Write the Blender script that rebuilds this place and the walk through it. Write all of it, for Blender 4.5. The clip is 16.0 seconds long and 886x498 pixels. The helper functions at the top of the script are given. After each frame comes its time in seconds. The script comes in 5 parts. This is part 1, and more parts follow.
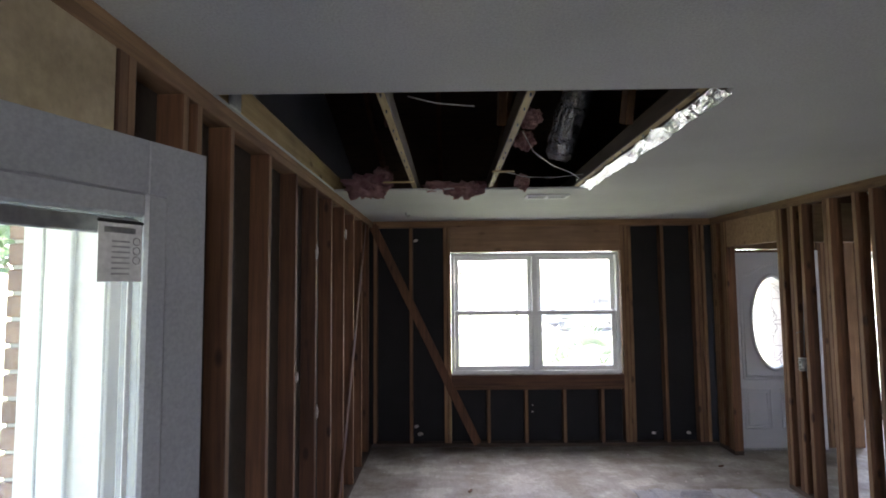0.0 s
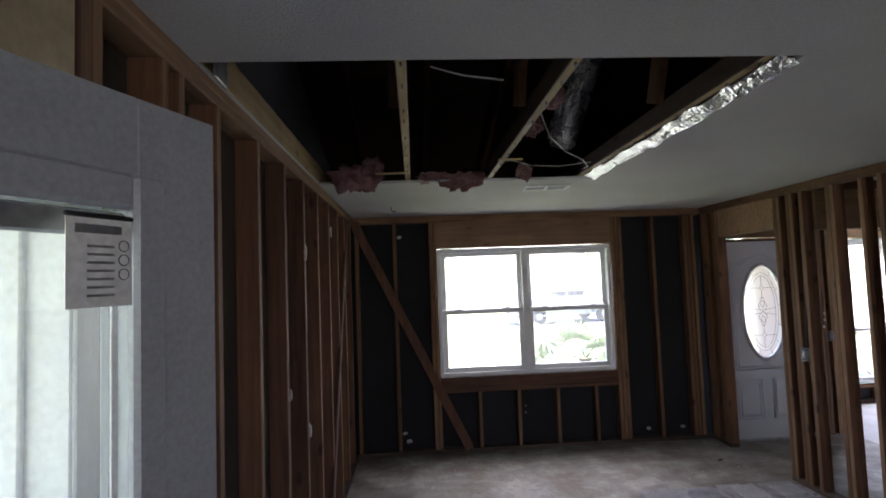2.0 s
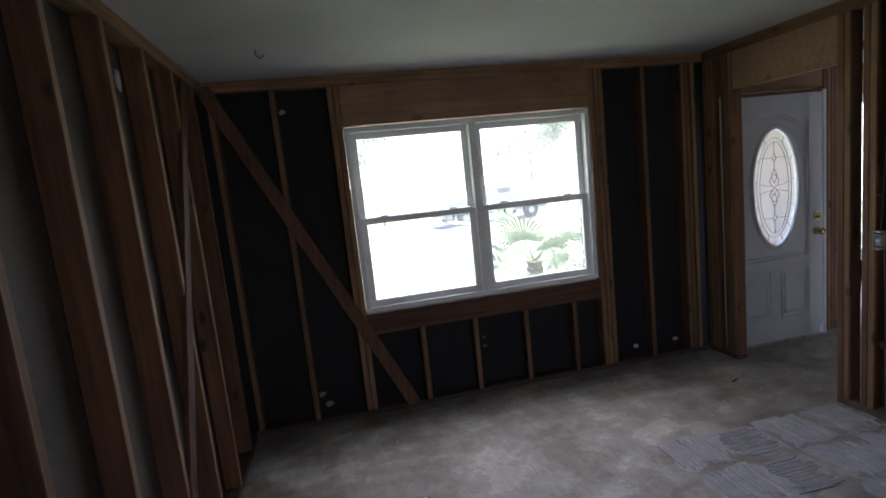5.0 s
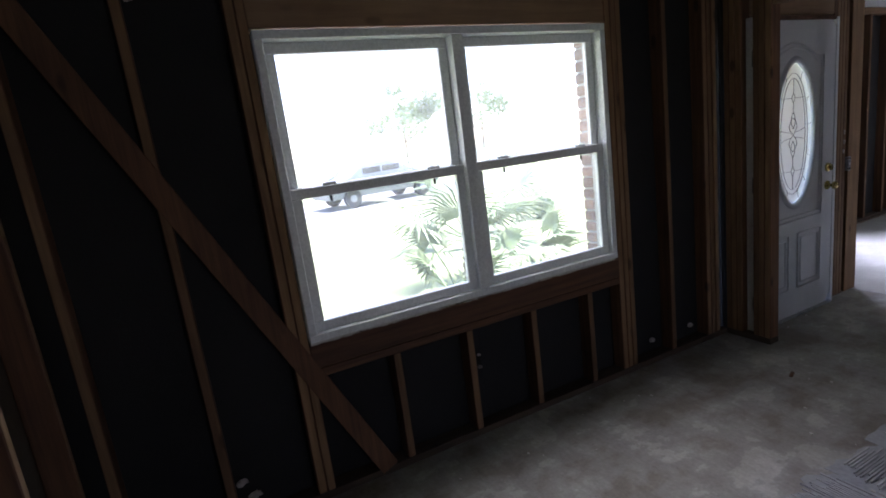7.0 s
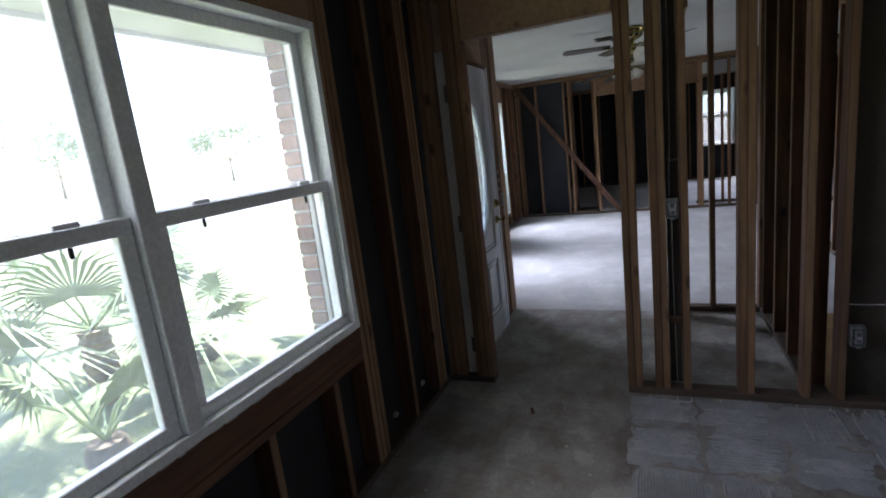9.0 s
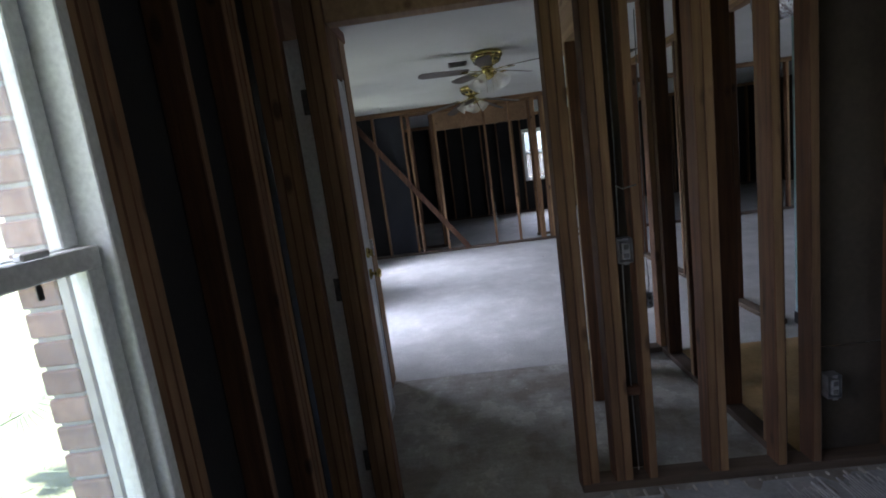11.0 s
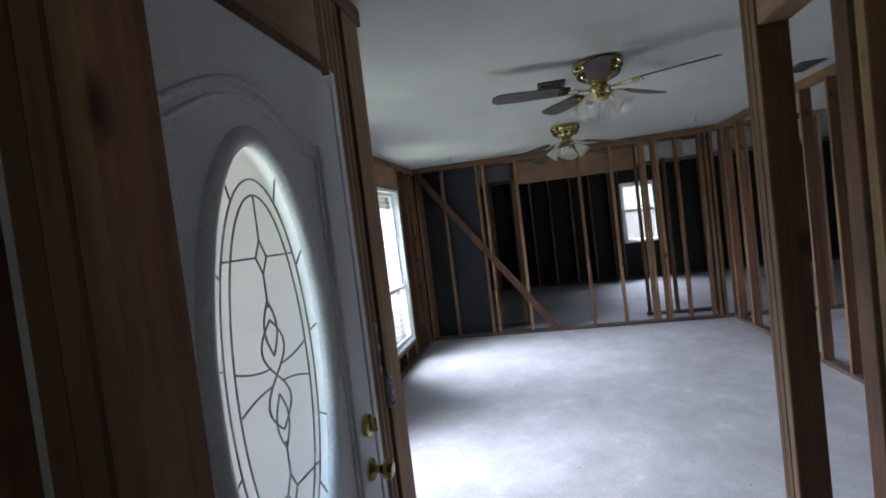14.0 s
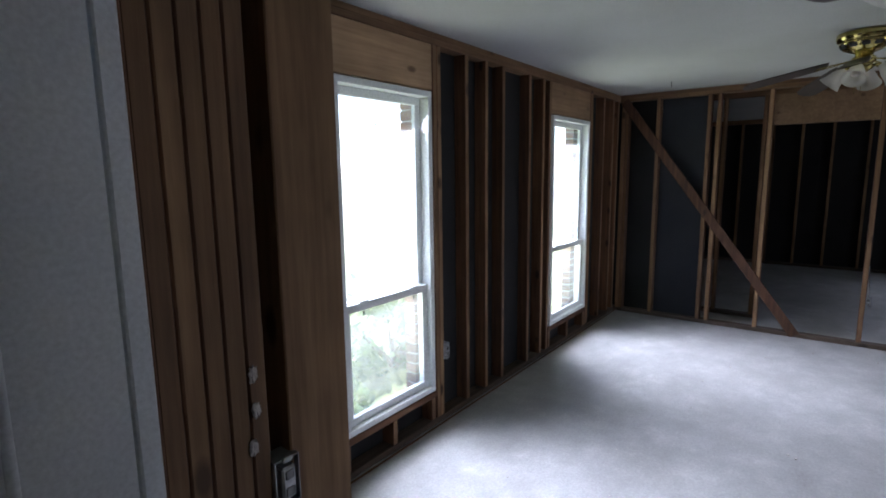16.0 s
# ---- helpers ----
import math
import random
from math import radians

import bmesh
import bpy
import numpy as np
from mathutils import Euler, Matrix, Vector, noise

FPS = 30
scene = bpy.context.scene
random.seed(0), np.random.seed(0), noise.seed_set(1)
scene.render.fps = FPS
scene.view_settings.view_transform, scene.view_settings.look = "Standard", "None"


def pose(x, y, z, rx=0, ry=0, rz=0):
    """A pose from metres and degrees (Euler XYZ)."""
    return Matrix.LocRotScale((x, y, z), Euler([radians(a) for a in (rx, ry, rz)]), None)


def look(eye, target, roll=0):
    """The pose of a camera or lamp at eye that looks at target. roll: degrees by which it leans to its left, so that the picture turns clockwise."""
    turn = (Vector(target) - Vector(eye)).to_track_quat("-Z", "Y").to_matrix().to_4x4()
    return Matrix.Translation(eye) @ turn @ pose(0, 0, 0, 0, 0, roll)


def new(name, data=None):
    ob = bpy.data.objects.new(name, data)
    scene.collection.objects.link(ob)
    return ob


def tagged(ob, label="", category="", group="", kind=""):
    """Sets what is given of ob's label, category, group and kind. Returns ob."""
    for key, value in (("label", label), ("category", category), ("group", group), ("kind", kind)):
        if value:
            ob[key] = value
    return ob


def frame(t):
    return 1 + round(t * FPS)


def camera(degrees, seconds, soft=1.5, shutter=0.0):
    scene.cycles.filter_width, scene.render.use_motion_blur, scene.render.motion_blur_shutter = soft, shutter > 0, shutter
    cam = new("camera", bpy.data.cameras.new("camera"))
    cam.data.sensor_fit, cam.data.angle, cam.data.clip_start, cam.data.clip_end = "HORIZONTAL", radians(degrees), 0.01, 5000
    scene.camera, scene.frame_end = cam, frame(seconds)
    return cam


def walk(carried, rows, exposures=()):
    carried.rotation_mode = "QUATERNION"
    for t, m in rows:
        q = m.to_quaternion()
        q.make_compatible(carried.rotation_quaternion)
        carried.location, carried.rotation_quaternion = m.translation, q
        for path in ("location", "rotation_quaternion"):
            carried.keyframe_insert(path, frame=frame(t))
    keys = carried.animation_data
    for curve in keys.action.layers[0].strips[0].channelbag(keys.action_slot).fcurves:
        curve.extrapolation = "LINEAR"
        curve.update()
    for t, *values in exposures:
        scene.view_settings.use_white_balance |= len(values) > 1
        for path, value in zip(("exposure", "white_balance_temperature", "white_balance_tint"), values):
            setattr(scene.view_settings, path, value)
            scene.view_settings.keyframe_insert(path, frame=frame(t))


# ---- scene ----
cam = camera(82.1, 16.0, soft=1.8)
PATH = [
    (0, (0.394, 0.102, 1.747), (0.369, 2.098, 1.881), -0.5),
    (0.5, (0.43, 0.069, 1.777), (0.457, 2.065, 1.912), 1.1),
    (1, (0.366, 0.131, 1.789), (0.405, 2.125, 1.942), -0.3),
    (1.5, (0.242, 0.225, 1.762), (0.304, 2.214, 1.963), -2.4),
    (2, (0.166, 0.392, 1.775), (0.282, 2.385, 1.89), -2.1),
    (2.5, (0.234, 0.688, 1.753), (0.44, 2.676, 1.845), -2.0),
    (3, (0.272, 0.932, 1.755), (0.486, 2.919, 1.828), -1.7),
    (3.5, (0.263, 1.234, 1.726), (0.509, 3.218, 1.678), 0.1),
    (3.7, (0.293, 1.335, 1.707), (0.531, 3.315, 1.569), -2.4),
    (5.8, (0.179, 2.592, 1.605), (0.641, 4.499, 1.219), -4.3),
    (6, (0.151, 2.744, 1.557), (0.644, 4.63, 1.11), -3.5),
    (6.5, (0.148, 3.103, 1.536), (0.749, 4.956, 1.083), -7.2),
    (7, (0.065, 3.457, 1.552), (0.908, 5.225, 1.15), -7.4),
    (7.5, (0.06, 3.691, 1.544), (1.236, 5.228, 1.037), -6.4),
    (8, (0.166, 3.938, 1.502), (1.556, 5.263, 0.947), -9.4),
    (8.5, (0.258, 4.137, 1.509), (1.851, 5.219, 0.968), -7.9),
    (9, (0.361, 4.395, 1.532), (2.165, 5.158, 1.132), -6.8),
    (9.5, (0.495, 4.561, 1.527), (2.378, 5.048, 1.063), -7.1),
    (10, (0.792, 4.718, 1.528), (2.708, 5.026, 1.043), -9.8),
    (10.2, (0.861, 4.776, 1.518), (2.801, 5.01, 1.091), -9.1),
    (12.3, (1.925, 4.979, 1.508), (3.892, 4.908, 1.156), -3.8),
    (12.5, (2.042, 4.993, 1.502), (4.007, 4.863, 1.154), -1.0),
    (12.8, (2.249, 5.039, 1.529), (4.216, 4.820, 1.242), 0.7),
    (13, (2.390, 5.034, 1.518), (4.375, 4.812, 1.405), -1.1),
    (13.5, (2.635, 5.022, 1.530), (4.625, 4.929, 1.356), -3.3),
    (14, (2.841, 4.978, 1.567), (4.802, 5.365, 1.485), -7.0),
    (14.5, (3.12, 4.941, 1.554), (5.059, 5.428, 1.483), -4.6),
    (15, (3.453, 4.953, 1.558), (5.36, 5.556, 1.531), -3.7),
    (15.5, (3.735, 4.878, 1.574), (5.492, 5.792, 1.293), -2.1),
    (16, (3.972, 4.745, 1.624), (5.549, 5.938, 1.324), -0.7),
]
EXPOSURE = ((0.0, 3.5, 6350, 27), (1.5, 3.1, 6300, 29), (3.5, 2.95, 6250, 28), (6.0, 2.45, 6050, 25), (7.0, 2.3, 6050, 25), (9.0, 2.25, 6000, 21), (10.0, 2.1, 6000, 21), (12.5, 2.4, 5850, 18), (13.5, 2.45, 5850, 18), (14.5, 2.4, 5950, 20), (15.0, 2.15, 5900, 19), (16.0, 2.05, 5950, 20))
walk(cam, [(t, look(eye, target, roll)) for t, eye, target, roll in PATH], EXPOSURE)

# ---------------------------------------------------------------- light
world = bpy.data.worlds.new("sky")
scene.world = world
world.use_nodes = True
wn = world.node_tree.nodes
sky = wn.new("ShaderNodeTexSky")
sky.sky_type, sky.sun_disc = "NISHITA", False
sky.sun_elevation, sky.sun_rotation = radians(70), radians(45)
sky.air_density, sky.dust_density = 1.0, 0.6
wn["Background"].inputs[1].default_value = 0.15
world.node_tree.links.new(sky.outputs[0], wn["Background"].inputs[0])
sun = new("sun", bpy.data.lights.new("sun", "SUN"))
sun.data.energy, sun.data.angle, sun.data.color = 5.0, radians(3), (1.0, 0.96, 0.9)
sun.matrix_world = look((14, 10, 40), (4, 0, 0))


def window_light(at, toward, w, h, power, colour=(0.97, 0.97, 1.0), spread=125):
    """Sky light that enters through one opening."""
    d = bpy.data.lights.new("sky_light", "AREA")
    d.shape, d.size, d.size_y, d.energy, d.color = "RECTANGLE", w, h, power, colour
    d.spread = radians(spread)
    o = new("sky_light", d)
    o.matrix_world = look(at, toward)
    return o


COOL = (0.86, 0.92, 1.0)
window_light((1.32, 5.95, 1.75), (1.32, 3.6, 0.0), 1.7, 0.9, 3.6)
window_light((6.05, 6.95, 1.6), (6.05, 5.0, 0.0), 0.7, 1.1, 8.5, COOL, 84)
window_light((8.48, 6.95, 1.6), (8.48, 5.0, 0.0), 0.7, 1.1, 8.5, COOL, 84)
window_light((-0.75, 0.88, 1.4), (1.2, 0.88, 0.2), 0.85, 1.2, 0.08)
window_light((1.6, -2.95, 1.5), (1.6, 2, 0.4), 1.0, 1.1, 2.0)
window_light((7.3, -2.95, 1.6), (7.3, 2.5, 0.0), 1.4, 1.1, 7, COOL)
LAWN = (0.92, 1.0, 0.72)
window_light((6.05, 6.94, 0.6), (6.05, 5.2, 2.0), 0.7, 0.6, 1.4, LAWN)
window_light((8.48, 6.94, 0.6), (8.48, 5.2, 2.0), 0.7, 0.6, 1.4, LAWN)
window_light((14.62, 2.92, 2.0), (12.6, 2.92, 0.0), 0.65, 0.9, 5, COOL, 80)


# ---------------------------------------------------------------- materials
def material(name, rough=0.6, metal=0.0):
    m = bpy.data.materials.new(name)
    m.use_nodes = True
    b = m.node_tree.nodes["Principled BSDF"]
    b.inputs["Roughness"].default_value, b.inputs["Metallic"].default_value = rough, metal
    return m, m.node_tree.nodes, m.node_tree.links, b


def coords(n, l, scale=(1, 1, 1)):
    c, mp = n.new("ShaderNodeTexCoord"), n.new("ShaderNodeMapping")
    l.new(c.outputs["Object"], mp.inputs[0])
    mp.inputs["Scale"].default_value = scale
    return mp.outputs[0]


def noise_tex(n, l, vec, scale, detail=4, rough=0.55):
    t = n.new("ShaderNodeTexNoise")
    t.inputs["Scale"].default_value, t.inputs["Detail"].default_value, t.inputs["Roughness"].default_value = scale, detail, rough
    l.new(vec, t.inputs["Vector"])
    return t.outputs["Fac"]


def ramp(n, l, fac, stops):
    r = n.new("ShaderNodeValToRGB")
    e = r.color_ramp.elements
    while len(e) < len(stops):
        e.new(0.5)
    for k, (p, c) in zip(e, stops):
        k.position, k.color = p, (*c, 1)
    l.new(fac, r.inputs[0])
    return r.outputs[0]


def mixed(n, l, fac, a, b, kind="MIX"):
    x = n.new("ShaderNodeMix")
    x.data_type, x.blend_type = "RGBA", kind
    for v, s in ((fac, 0), (a, 6), (b, 7)):
        if isinstance(v, (int, float)):
            x.inputs[s].default_value = v
        elif isinstance(v, tuple):
            x.inputs[s].default_value = (*v, 1)
        else:
            l.new(v, x.inputs[s])
    return x.outputs[2]


def bump(n, l, b, height, strength, dist=0.01):
    k = n.new("ShaderNodeBump")
    k.inputs["Strength"].default_value, k.inputs["Distance"].default_value = strength, dist
    l.new(height, k.inputs["Height"])
    l.new(k.outputs[0], b.inputs["Normal"])


def lumber_material(name, axis, light, dark, rough=0.75):
    """Sawn timber with its grain along one axis; each piece has its own tone."""
    m, n, l, b = material(name, rough)
    s = [14, 14, 14]
    s[axis] = 0.7
    info = n.new("ShaderNodeObjectInfo")
    add = n.new("ShaderNodeVectorMath")
    add.operation = "MULTIPLY_ADD"
    l.new(info.outputs["Random"], add.inputs[0])
    add.inputs[1].default_value = (3, 5, 7)
    l.new(coords(n, l), add.inputs[2])
    mp = n.new("ShaderNodeMapping")
    mp.inputs["Scale"].default_value = s
    l.new(add.outputs[0], mp.inputs[0])
    grain = noise_tex(n, l, mp.outputs[0], 2.5, 6, 0.65)
    blot = noise_tex(n, l, add.outputs[0], 3.0, 3)
    col = ramp(n, l, grain, [(0.28, dark), (0.72, light)])
    col = mixed(n, l, 0.6, col, ramp(n, l, blot, [(0.3, (0.55, 0.5, 0.45)), (0.7, (1.1, 1.05, 1.0))]), "MULTIPLY")
    tone = ramp(n, l, info.outputs["Random"], [(0.0, (0.6, 0.55, 0.5)), (1.0, (1.15, 1.15, 1.1))])
    col = mixed(n, l, 1.0, col, tone, "MULTIPLY")
    vor = n.new("ShaderNodeTexVoronoi")
    k = [7, 7, 7]
    k[axis] = 3.2
    mk = n.new("ShaderNodeMapping")
    mk.inputs["Scale"].default_value = k
    l.new(add.outputs[0], mk.inputs[0])
    l.new(mk.outputs[0], vor.inputs["Vector"])
    vor.inputs["Scale"].default_value = 1.0
    knot = ramp(n, l, vor.outputs["Distance"], [(0.08, (1, 1, 1)), (0.16, (0, 0, 0))])
    col = mixed(n, l, knot, col, (dark[0] * 0.5, dark[1] * 0.45, dark[2] * 0.4))
    l.new(col, b.inputs["Base Color"])
    bump(n, l, b, grain, 0.35, 0.004)
    return m


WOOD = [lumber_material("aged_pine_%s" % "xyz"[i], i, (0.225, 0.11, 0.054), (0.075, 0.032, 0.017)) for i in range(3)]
# Dirt on the bottom plates; on joist sides this dark timber paints shade.
DIRT_SHADE = [lumber_material("dirty_plate_shaded_joist_timber_%s" % "xyz"[i], i, (0.13, 0.095, 0.07), (0.06, 0.042, 0.032)) for i in range(3)]
FACE = [lumber_material("lighter_pine_face_%s" % "xyz"[i], i, (0.34, 0.21, 0.112), (0.16, 0.088, 0.045)) for i in range(3)]
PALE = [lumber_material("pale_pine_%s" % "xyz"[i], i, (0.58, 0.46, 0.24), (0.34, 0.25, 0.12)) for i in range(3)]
PLY = lumber_material("plywood", 0, (0.50, 0.34, 0.21), (0.32, 0.20, 0.12), 0.7)


def mottled(name, stops, scale, rough, detail=5, fine=60.0, relief=0.2, dist=0.004, metal=0.0, fine_mix=0.35):
    m, n, l, b = material(name, rough, metal)
    v = coords(n, l)
    big, small = noise_tex(n, l, v, scale, detail), noise_tex(n, l, v, fine, 3)
    col = ramp(n, l, big, stops)
    col = mixed(n, l, fine_mix, col, ramp(n, l, small, [(0.3, (0.6, 0.6, 0.6)), (0.7, (1.2, 1.2, 1.2))]), "MULTIPLY")
    l.new(col, b.inputs["Base Color"])
    bump(n, l, b, small, relief, dist)
    return m


def concrete_material(name, strong):
    m, n, l, b = material(name, 0.72)
    v = coords(n, l)
    big = noise_tex(n, l, v, 0.9, 6, 0.6)
    mid = noise_tex(n, l, v, 3.2, 9, 0.72)
    fine = noise_tex(n, l, v, 70, 3)
    col = ramp(n, l, mid, [(0.36, (0.40, 0.39, 0.38)), (0.5, (0.46, 0.455, 0.45)), (0.58, (0.50, 0.495, 0.485)), (0.68, (0.60, 0.595, 0.585))] if not strong else [(0.36, (0.30, 0.285, 0.265)), (0.5, (0.36, 0.345, 0.325)), (0.58, (0.40, 0.39, 0.37)), (0.68, (0.50, 0.49, 0.47))])
    col = mixed(n, l, 0.6, col, ramp(n, l, big, [(0.35, (0.74, 0.72, 0.69)), (0.65, (1.08, 1.08, 1.08))]), "MULTIPLY")
    col = mixed(n, l, 0.3, col, ramp(n, l, fine, [(0.3, (0.6, 0.6, 0.6)), (0.7, (1.2, 1.2, 1.2))]), "MULTIPLY")
    patch = noise_tex(n, l, coords(n, l, (1, 1.3, 1)), 2.4, 10, 0.62)
    stains = [(0.40, (0.66, 0.61, 0.55)), (0.48, (0.88, 0.86, 0.83)), (0.56, (0.98, 0.98, 0.97)), (0.575, (1.22, 1.22, 1.2))] if strong else [(0.38, (0.90, 0.90, 0.90)), (0.50, (0.97, 0.97, 0.97)), (0.60, (1.0, 1.0, 1.0)), (0.68, (1.04, 1.04, 1.04))]
    col = mixed(n, l, 1.0, col, ramp(n, l, patch, stains), "MULTIPLY")
    if strong:
        trowel = noise_tex(n, l, coords(n, l, (9, 2, 1)), 3.5, 8, 0.7)
        col = mixed(n, l, 0.5, col, ramp(n, l, trowel, [(0.35, (0.75, 0.74, 0.72)), (0.65, (1.15, 1.15, 1.14))]), "MULTIPLY")
    l.new(col, b.inputs["Base Color"])
    r = ramp(n, l, mid, [(0.3, (0.5, 0.5, 0.5)), (0.7, (0.8, 0.8, 0.8))])
    l.new(r, b.inputs["Roughness"])
    bump(n, l, b, mid, 0.25, 0.01)
    return m


CONCRETE = concrete_material("stained_concrete_slab", True)
PALECONC = concrete_material("pale_smooth_concrete_slab", False)
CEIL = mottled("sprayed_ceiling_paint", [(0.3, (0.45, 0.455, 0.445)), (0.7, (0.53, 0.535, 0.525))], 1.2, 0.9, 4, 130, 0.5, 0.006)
FELT = mottled("black_sheathing_board", [(0.3, (0.006, 0.0055, 0.0062)), (0.7, (0.012, 0.0115, 0.0125))], 2.5, 0.8, 5, 90, 0.3)
NAVY = mottled("dark_blue_sheathing", [(0.3, (0.012, 0.013, 0.018)), (0.7, (0.020, 0.022, 0.029))], 2.0, 0.8)
PANEL = mottled("brown_fibre_panel", [(0.3, (0.045, 0.035, 0.025)), (0.7, (0.085, 0.066, 0.048))], 2.0, 0.85, 6, 40)
OSB = mottled("weathered_header_board", [(0.25, (0.26, 0.20, 0.12)), (0.75, (0.48, 0.39, 0.26))], 5.0, 0.8, 6, 45, 0.4)
WHITE = mottled("white_vinyl", [(0.3, (0.70, 0.72, 0.72)), (0.7, (0.80, 0.81, 0.80))], 3, 0.4, 3, 80, 0.05)
GREYPAINT = mottled("grey_door_paint", [(0.3, (0.33, 0.35, 0.38)), (0.7, (0.41, 0.43, 0.46))], 3, 0.42, 4, 120, 0.1)
DOORPAINT = mottled("white_door_paint", [(0.3, (0.60, 0.62, 0.66)), (0.7, (0.70, 0.71, 0.74))], 3, 0.42, 4, 120, 0.1)
BLUEWALL = mottled("pale_blue_board", [(0.3, (0.22, 0.34, 0.35)), (0.7, (0.30, 0.43, 0.44))], 2.5, 0.6, 6, 25, 0.1)
BLACK = mottled("black_trim", [(0.3, (0.01, 0.01, 0.01)), (0.7, (0.03, 0.03, 0.03))], 8, 0.5)
SUBFLOOR = mottled("orange_plywood_floor", [(0.3, (0.32, 0.19, 0.07)), (0.7, (0.48, 0.30, 0.13))], 4, 0.7, 6)
MORTAR = mottled("mortar", [(0.3, (0.40, 0.38, 0.35)), (0.7, (0.55, 0.53, 0.50))], 9, 0.9)
# Lighter than the mortar bed: the light caught on the ridges, as colour.
RIDGE = mottled("painted_lit_mortar_ridges", [(0.3, (0.37, 0.375, 0.385)), (0.7, (0.52, 0.52, 0.525))], 9, 0.85)
THINSET = mottled("old_tile_mortar", [(0.3, (0.30, 0.305, 0.315)), (0.7, (0.42, 0.425, 0.435))], 7, 0.7)
DEBRIS = mottled("plaster_crumbs", [(0.3, (0.45, 0.42, 0.38)), (0.7, (0.62, 0.60, 0.56))], 9, 0.9)
PINK = mottled("pink_fibre_insulation", [(0.3, (0.20, 0.085, 0.09)), (0.7, (0.42, 0.25, 0.235))], 14, 0.95, 6, 120, 0.9, 0.02)
RAG = mottled("pale_paper_scrap", [(0.3, (0.42, 0.37, 0.35)), (0.7, (0.60, 0.55, 0.53))], 20, 0.9)
CABLE = mottled("white_cable_sheath", [(0.3, (0.26, 0.26, 0.25)), (0.7, (0.38, 0.38, 0.36))], 20, 0.5)
BOXMETAL = mottled("galvanised_steel", [(0.3, (0.32, 0.33, 0.34)), (0.7, (0.52, 0.53, 0.54))], 20, 0.45, metal=0.8)
FOIL = mottled("crinkled_foil", [(0.3, (0.50, 0.51, 0.52)), (0.7, (0.80, 0.81, 0.82))], 12, 0.25, 5, 22, 1.0, 0.03, 1.0)
BRASS = mottled("polished_brass", [(0.3, (0.42, 0.34, 0.12)), (0.7, (0.60, 0.50, 0.20))], 12, 0.16, metal=1.0, relief=0.05)
BLADE = mottled("dark_fan_blade", [(0.3, (0.035, 0.025, 0.02)), (0.7, (0.07, 0.05, 0.04))], 8, 0.45)
GRASS = mottled("lawn", [(0.3, (0.17, 0.21, 0.09)), (0.7, (0.30, 0.33, 0.17))], 1.5, 0.9, 6, 30, 0.8, 0.03)
ROAD = mottled("pale_asphalt", [(0.3, (0.17, 0.17, 0.165)), (0.7, (0.24, 0.24, 0.235))], 0.8, 0.9)
PAVE = mottled("pale_concrete_path", [(0.3, (0.40, 0.39, 0.37)), (0.7, (0.52, 0.51, 0.49))], 1.5, 0.85)
LEAF = mottled("palm_leaf", [(0.3, (0.17, 0.24, 0.11)), (0.7, (0.30, 0.38, 0.20))], 6, 0.5)
HEDGE = mottled("hedge_leaf", [(0.3, (0.05, 0.10, 0.03)), (0.7, (0.12, 0.20, 0.06))], 4, 0.6)
BARK = mottled("palm_bark", [(0.3, (0.12, 0.09, 0.06)), (0.7, (0.24, 0.19, 0.13))], 14, 0.95)
CARPAINT = mottled("silver_car_paint", [(0.3, (0.30, 0.31, 0.33)), (0.7, (0.36, 0.37, 0.39))], 3, 0.3, metal=0.5)
RUBBER = mottled("tyre_rubber", [(0.3, (0.015, 0.015, 0.015)), (0.7, (0.03, 0.03, 0.03))], 9, 0.8)
ROOF = mottled("roof_shingle", [(0.3, (0.07, 0.065, 0.06)), (0.7, (0.13, 0.12, 0.115))], 3, 0.9)
DECK = lumber_material("roof_deck_board", 0, (0.14, 0.09, 0.06), (0.06, 0.04, 0.03))
SIDING = mottled("pale_blue_siding", [(0.3, (0.42, 0.46, 0.50)), (0.7, (0.52, 0.56, 0.60))], 2, 0.8)


def brick_material(name, a, b2):
    m, n, l, b = material(name, 0.88)
    v = coords(n, l)
    info = n.new("ShaderNodeObjectInfo")
    col = ramp(n, l, noise_tex(n, l, v, 22, 5), [(0.3, a), (0.7, b2)])
    col = mixed(n, l, 1.0, col, ramp(n, l, info.outputs["Random"], [(0, (0.65, 0.6, 0.6)), (1, (1.15, 1.1, 1.1))]), "MULTIPLY")
    l.new(col, b.inputs["Base Color"])
    bump(n, l, b, noise_tex(n, l, v, 90, 3), 0.5, 0.004)
    return m


BRICK = brick_material("red_brown_brick", (0.20, 0.12, 0.09), (0.36, 0.23, 0.17))


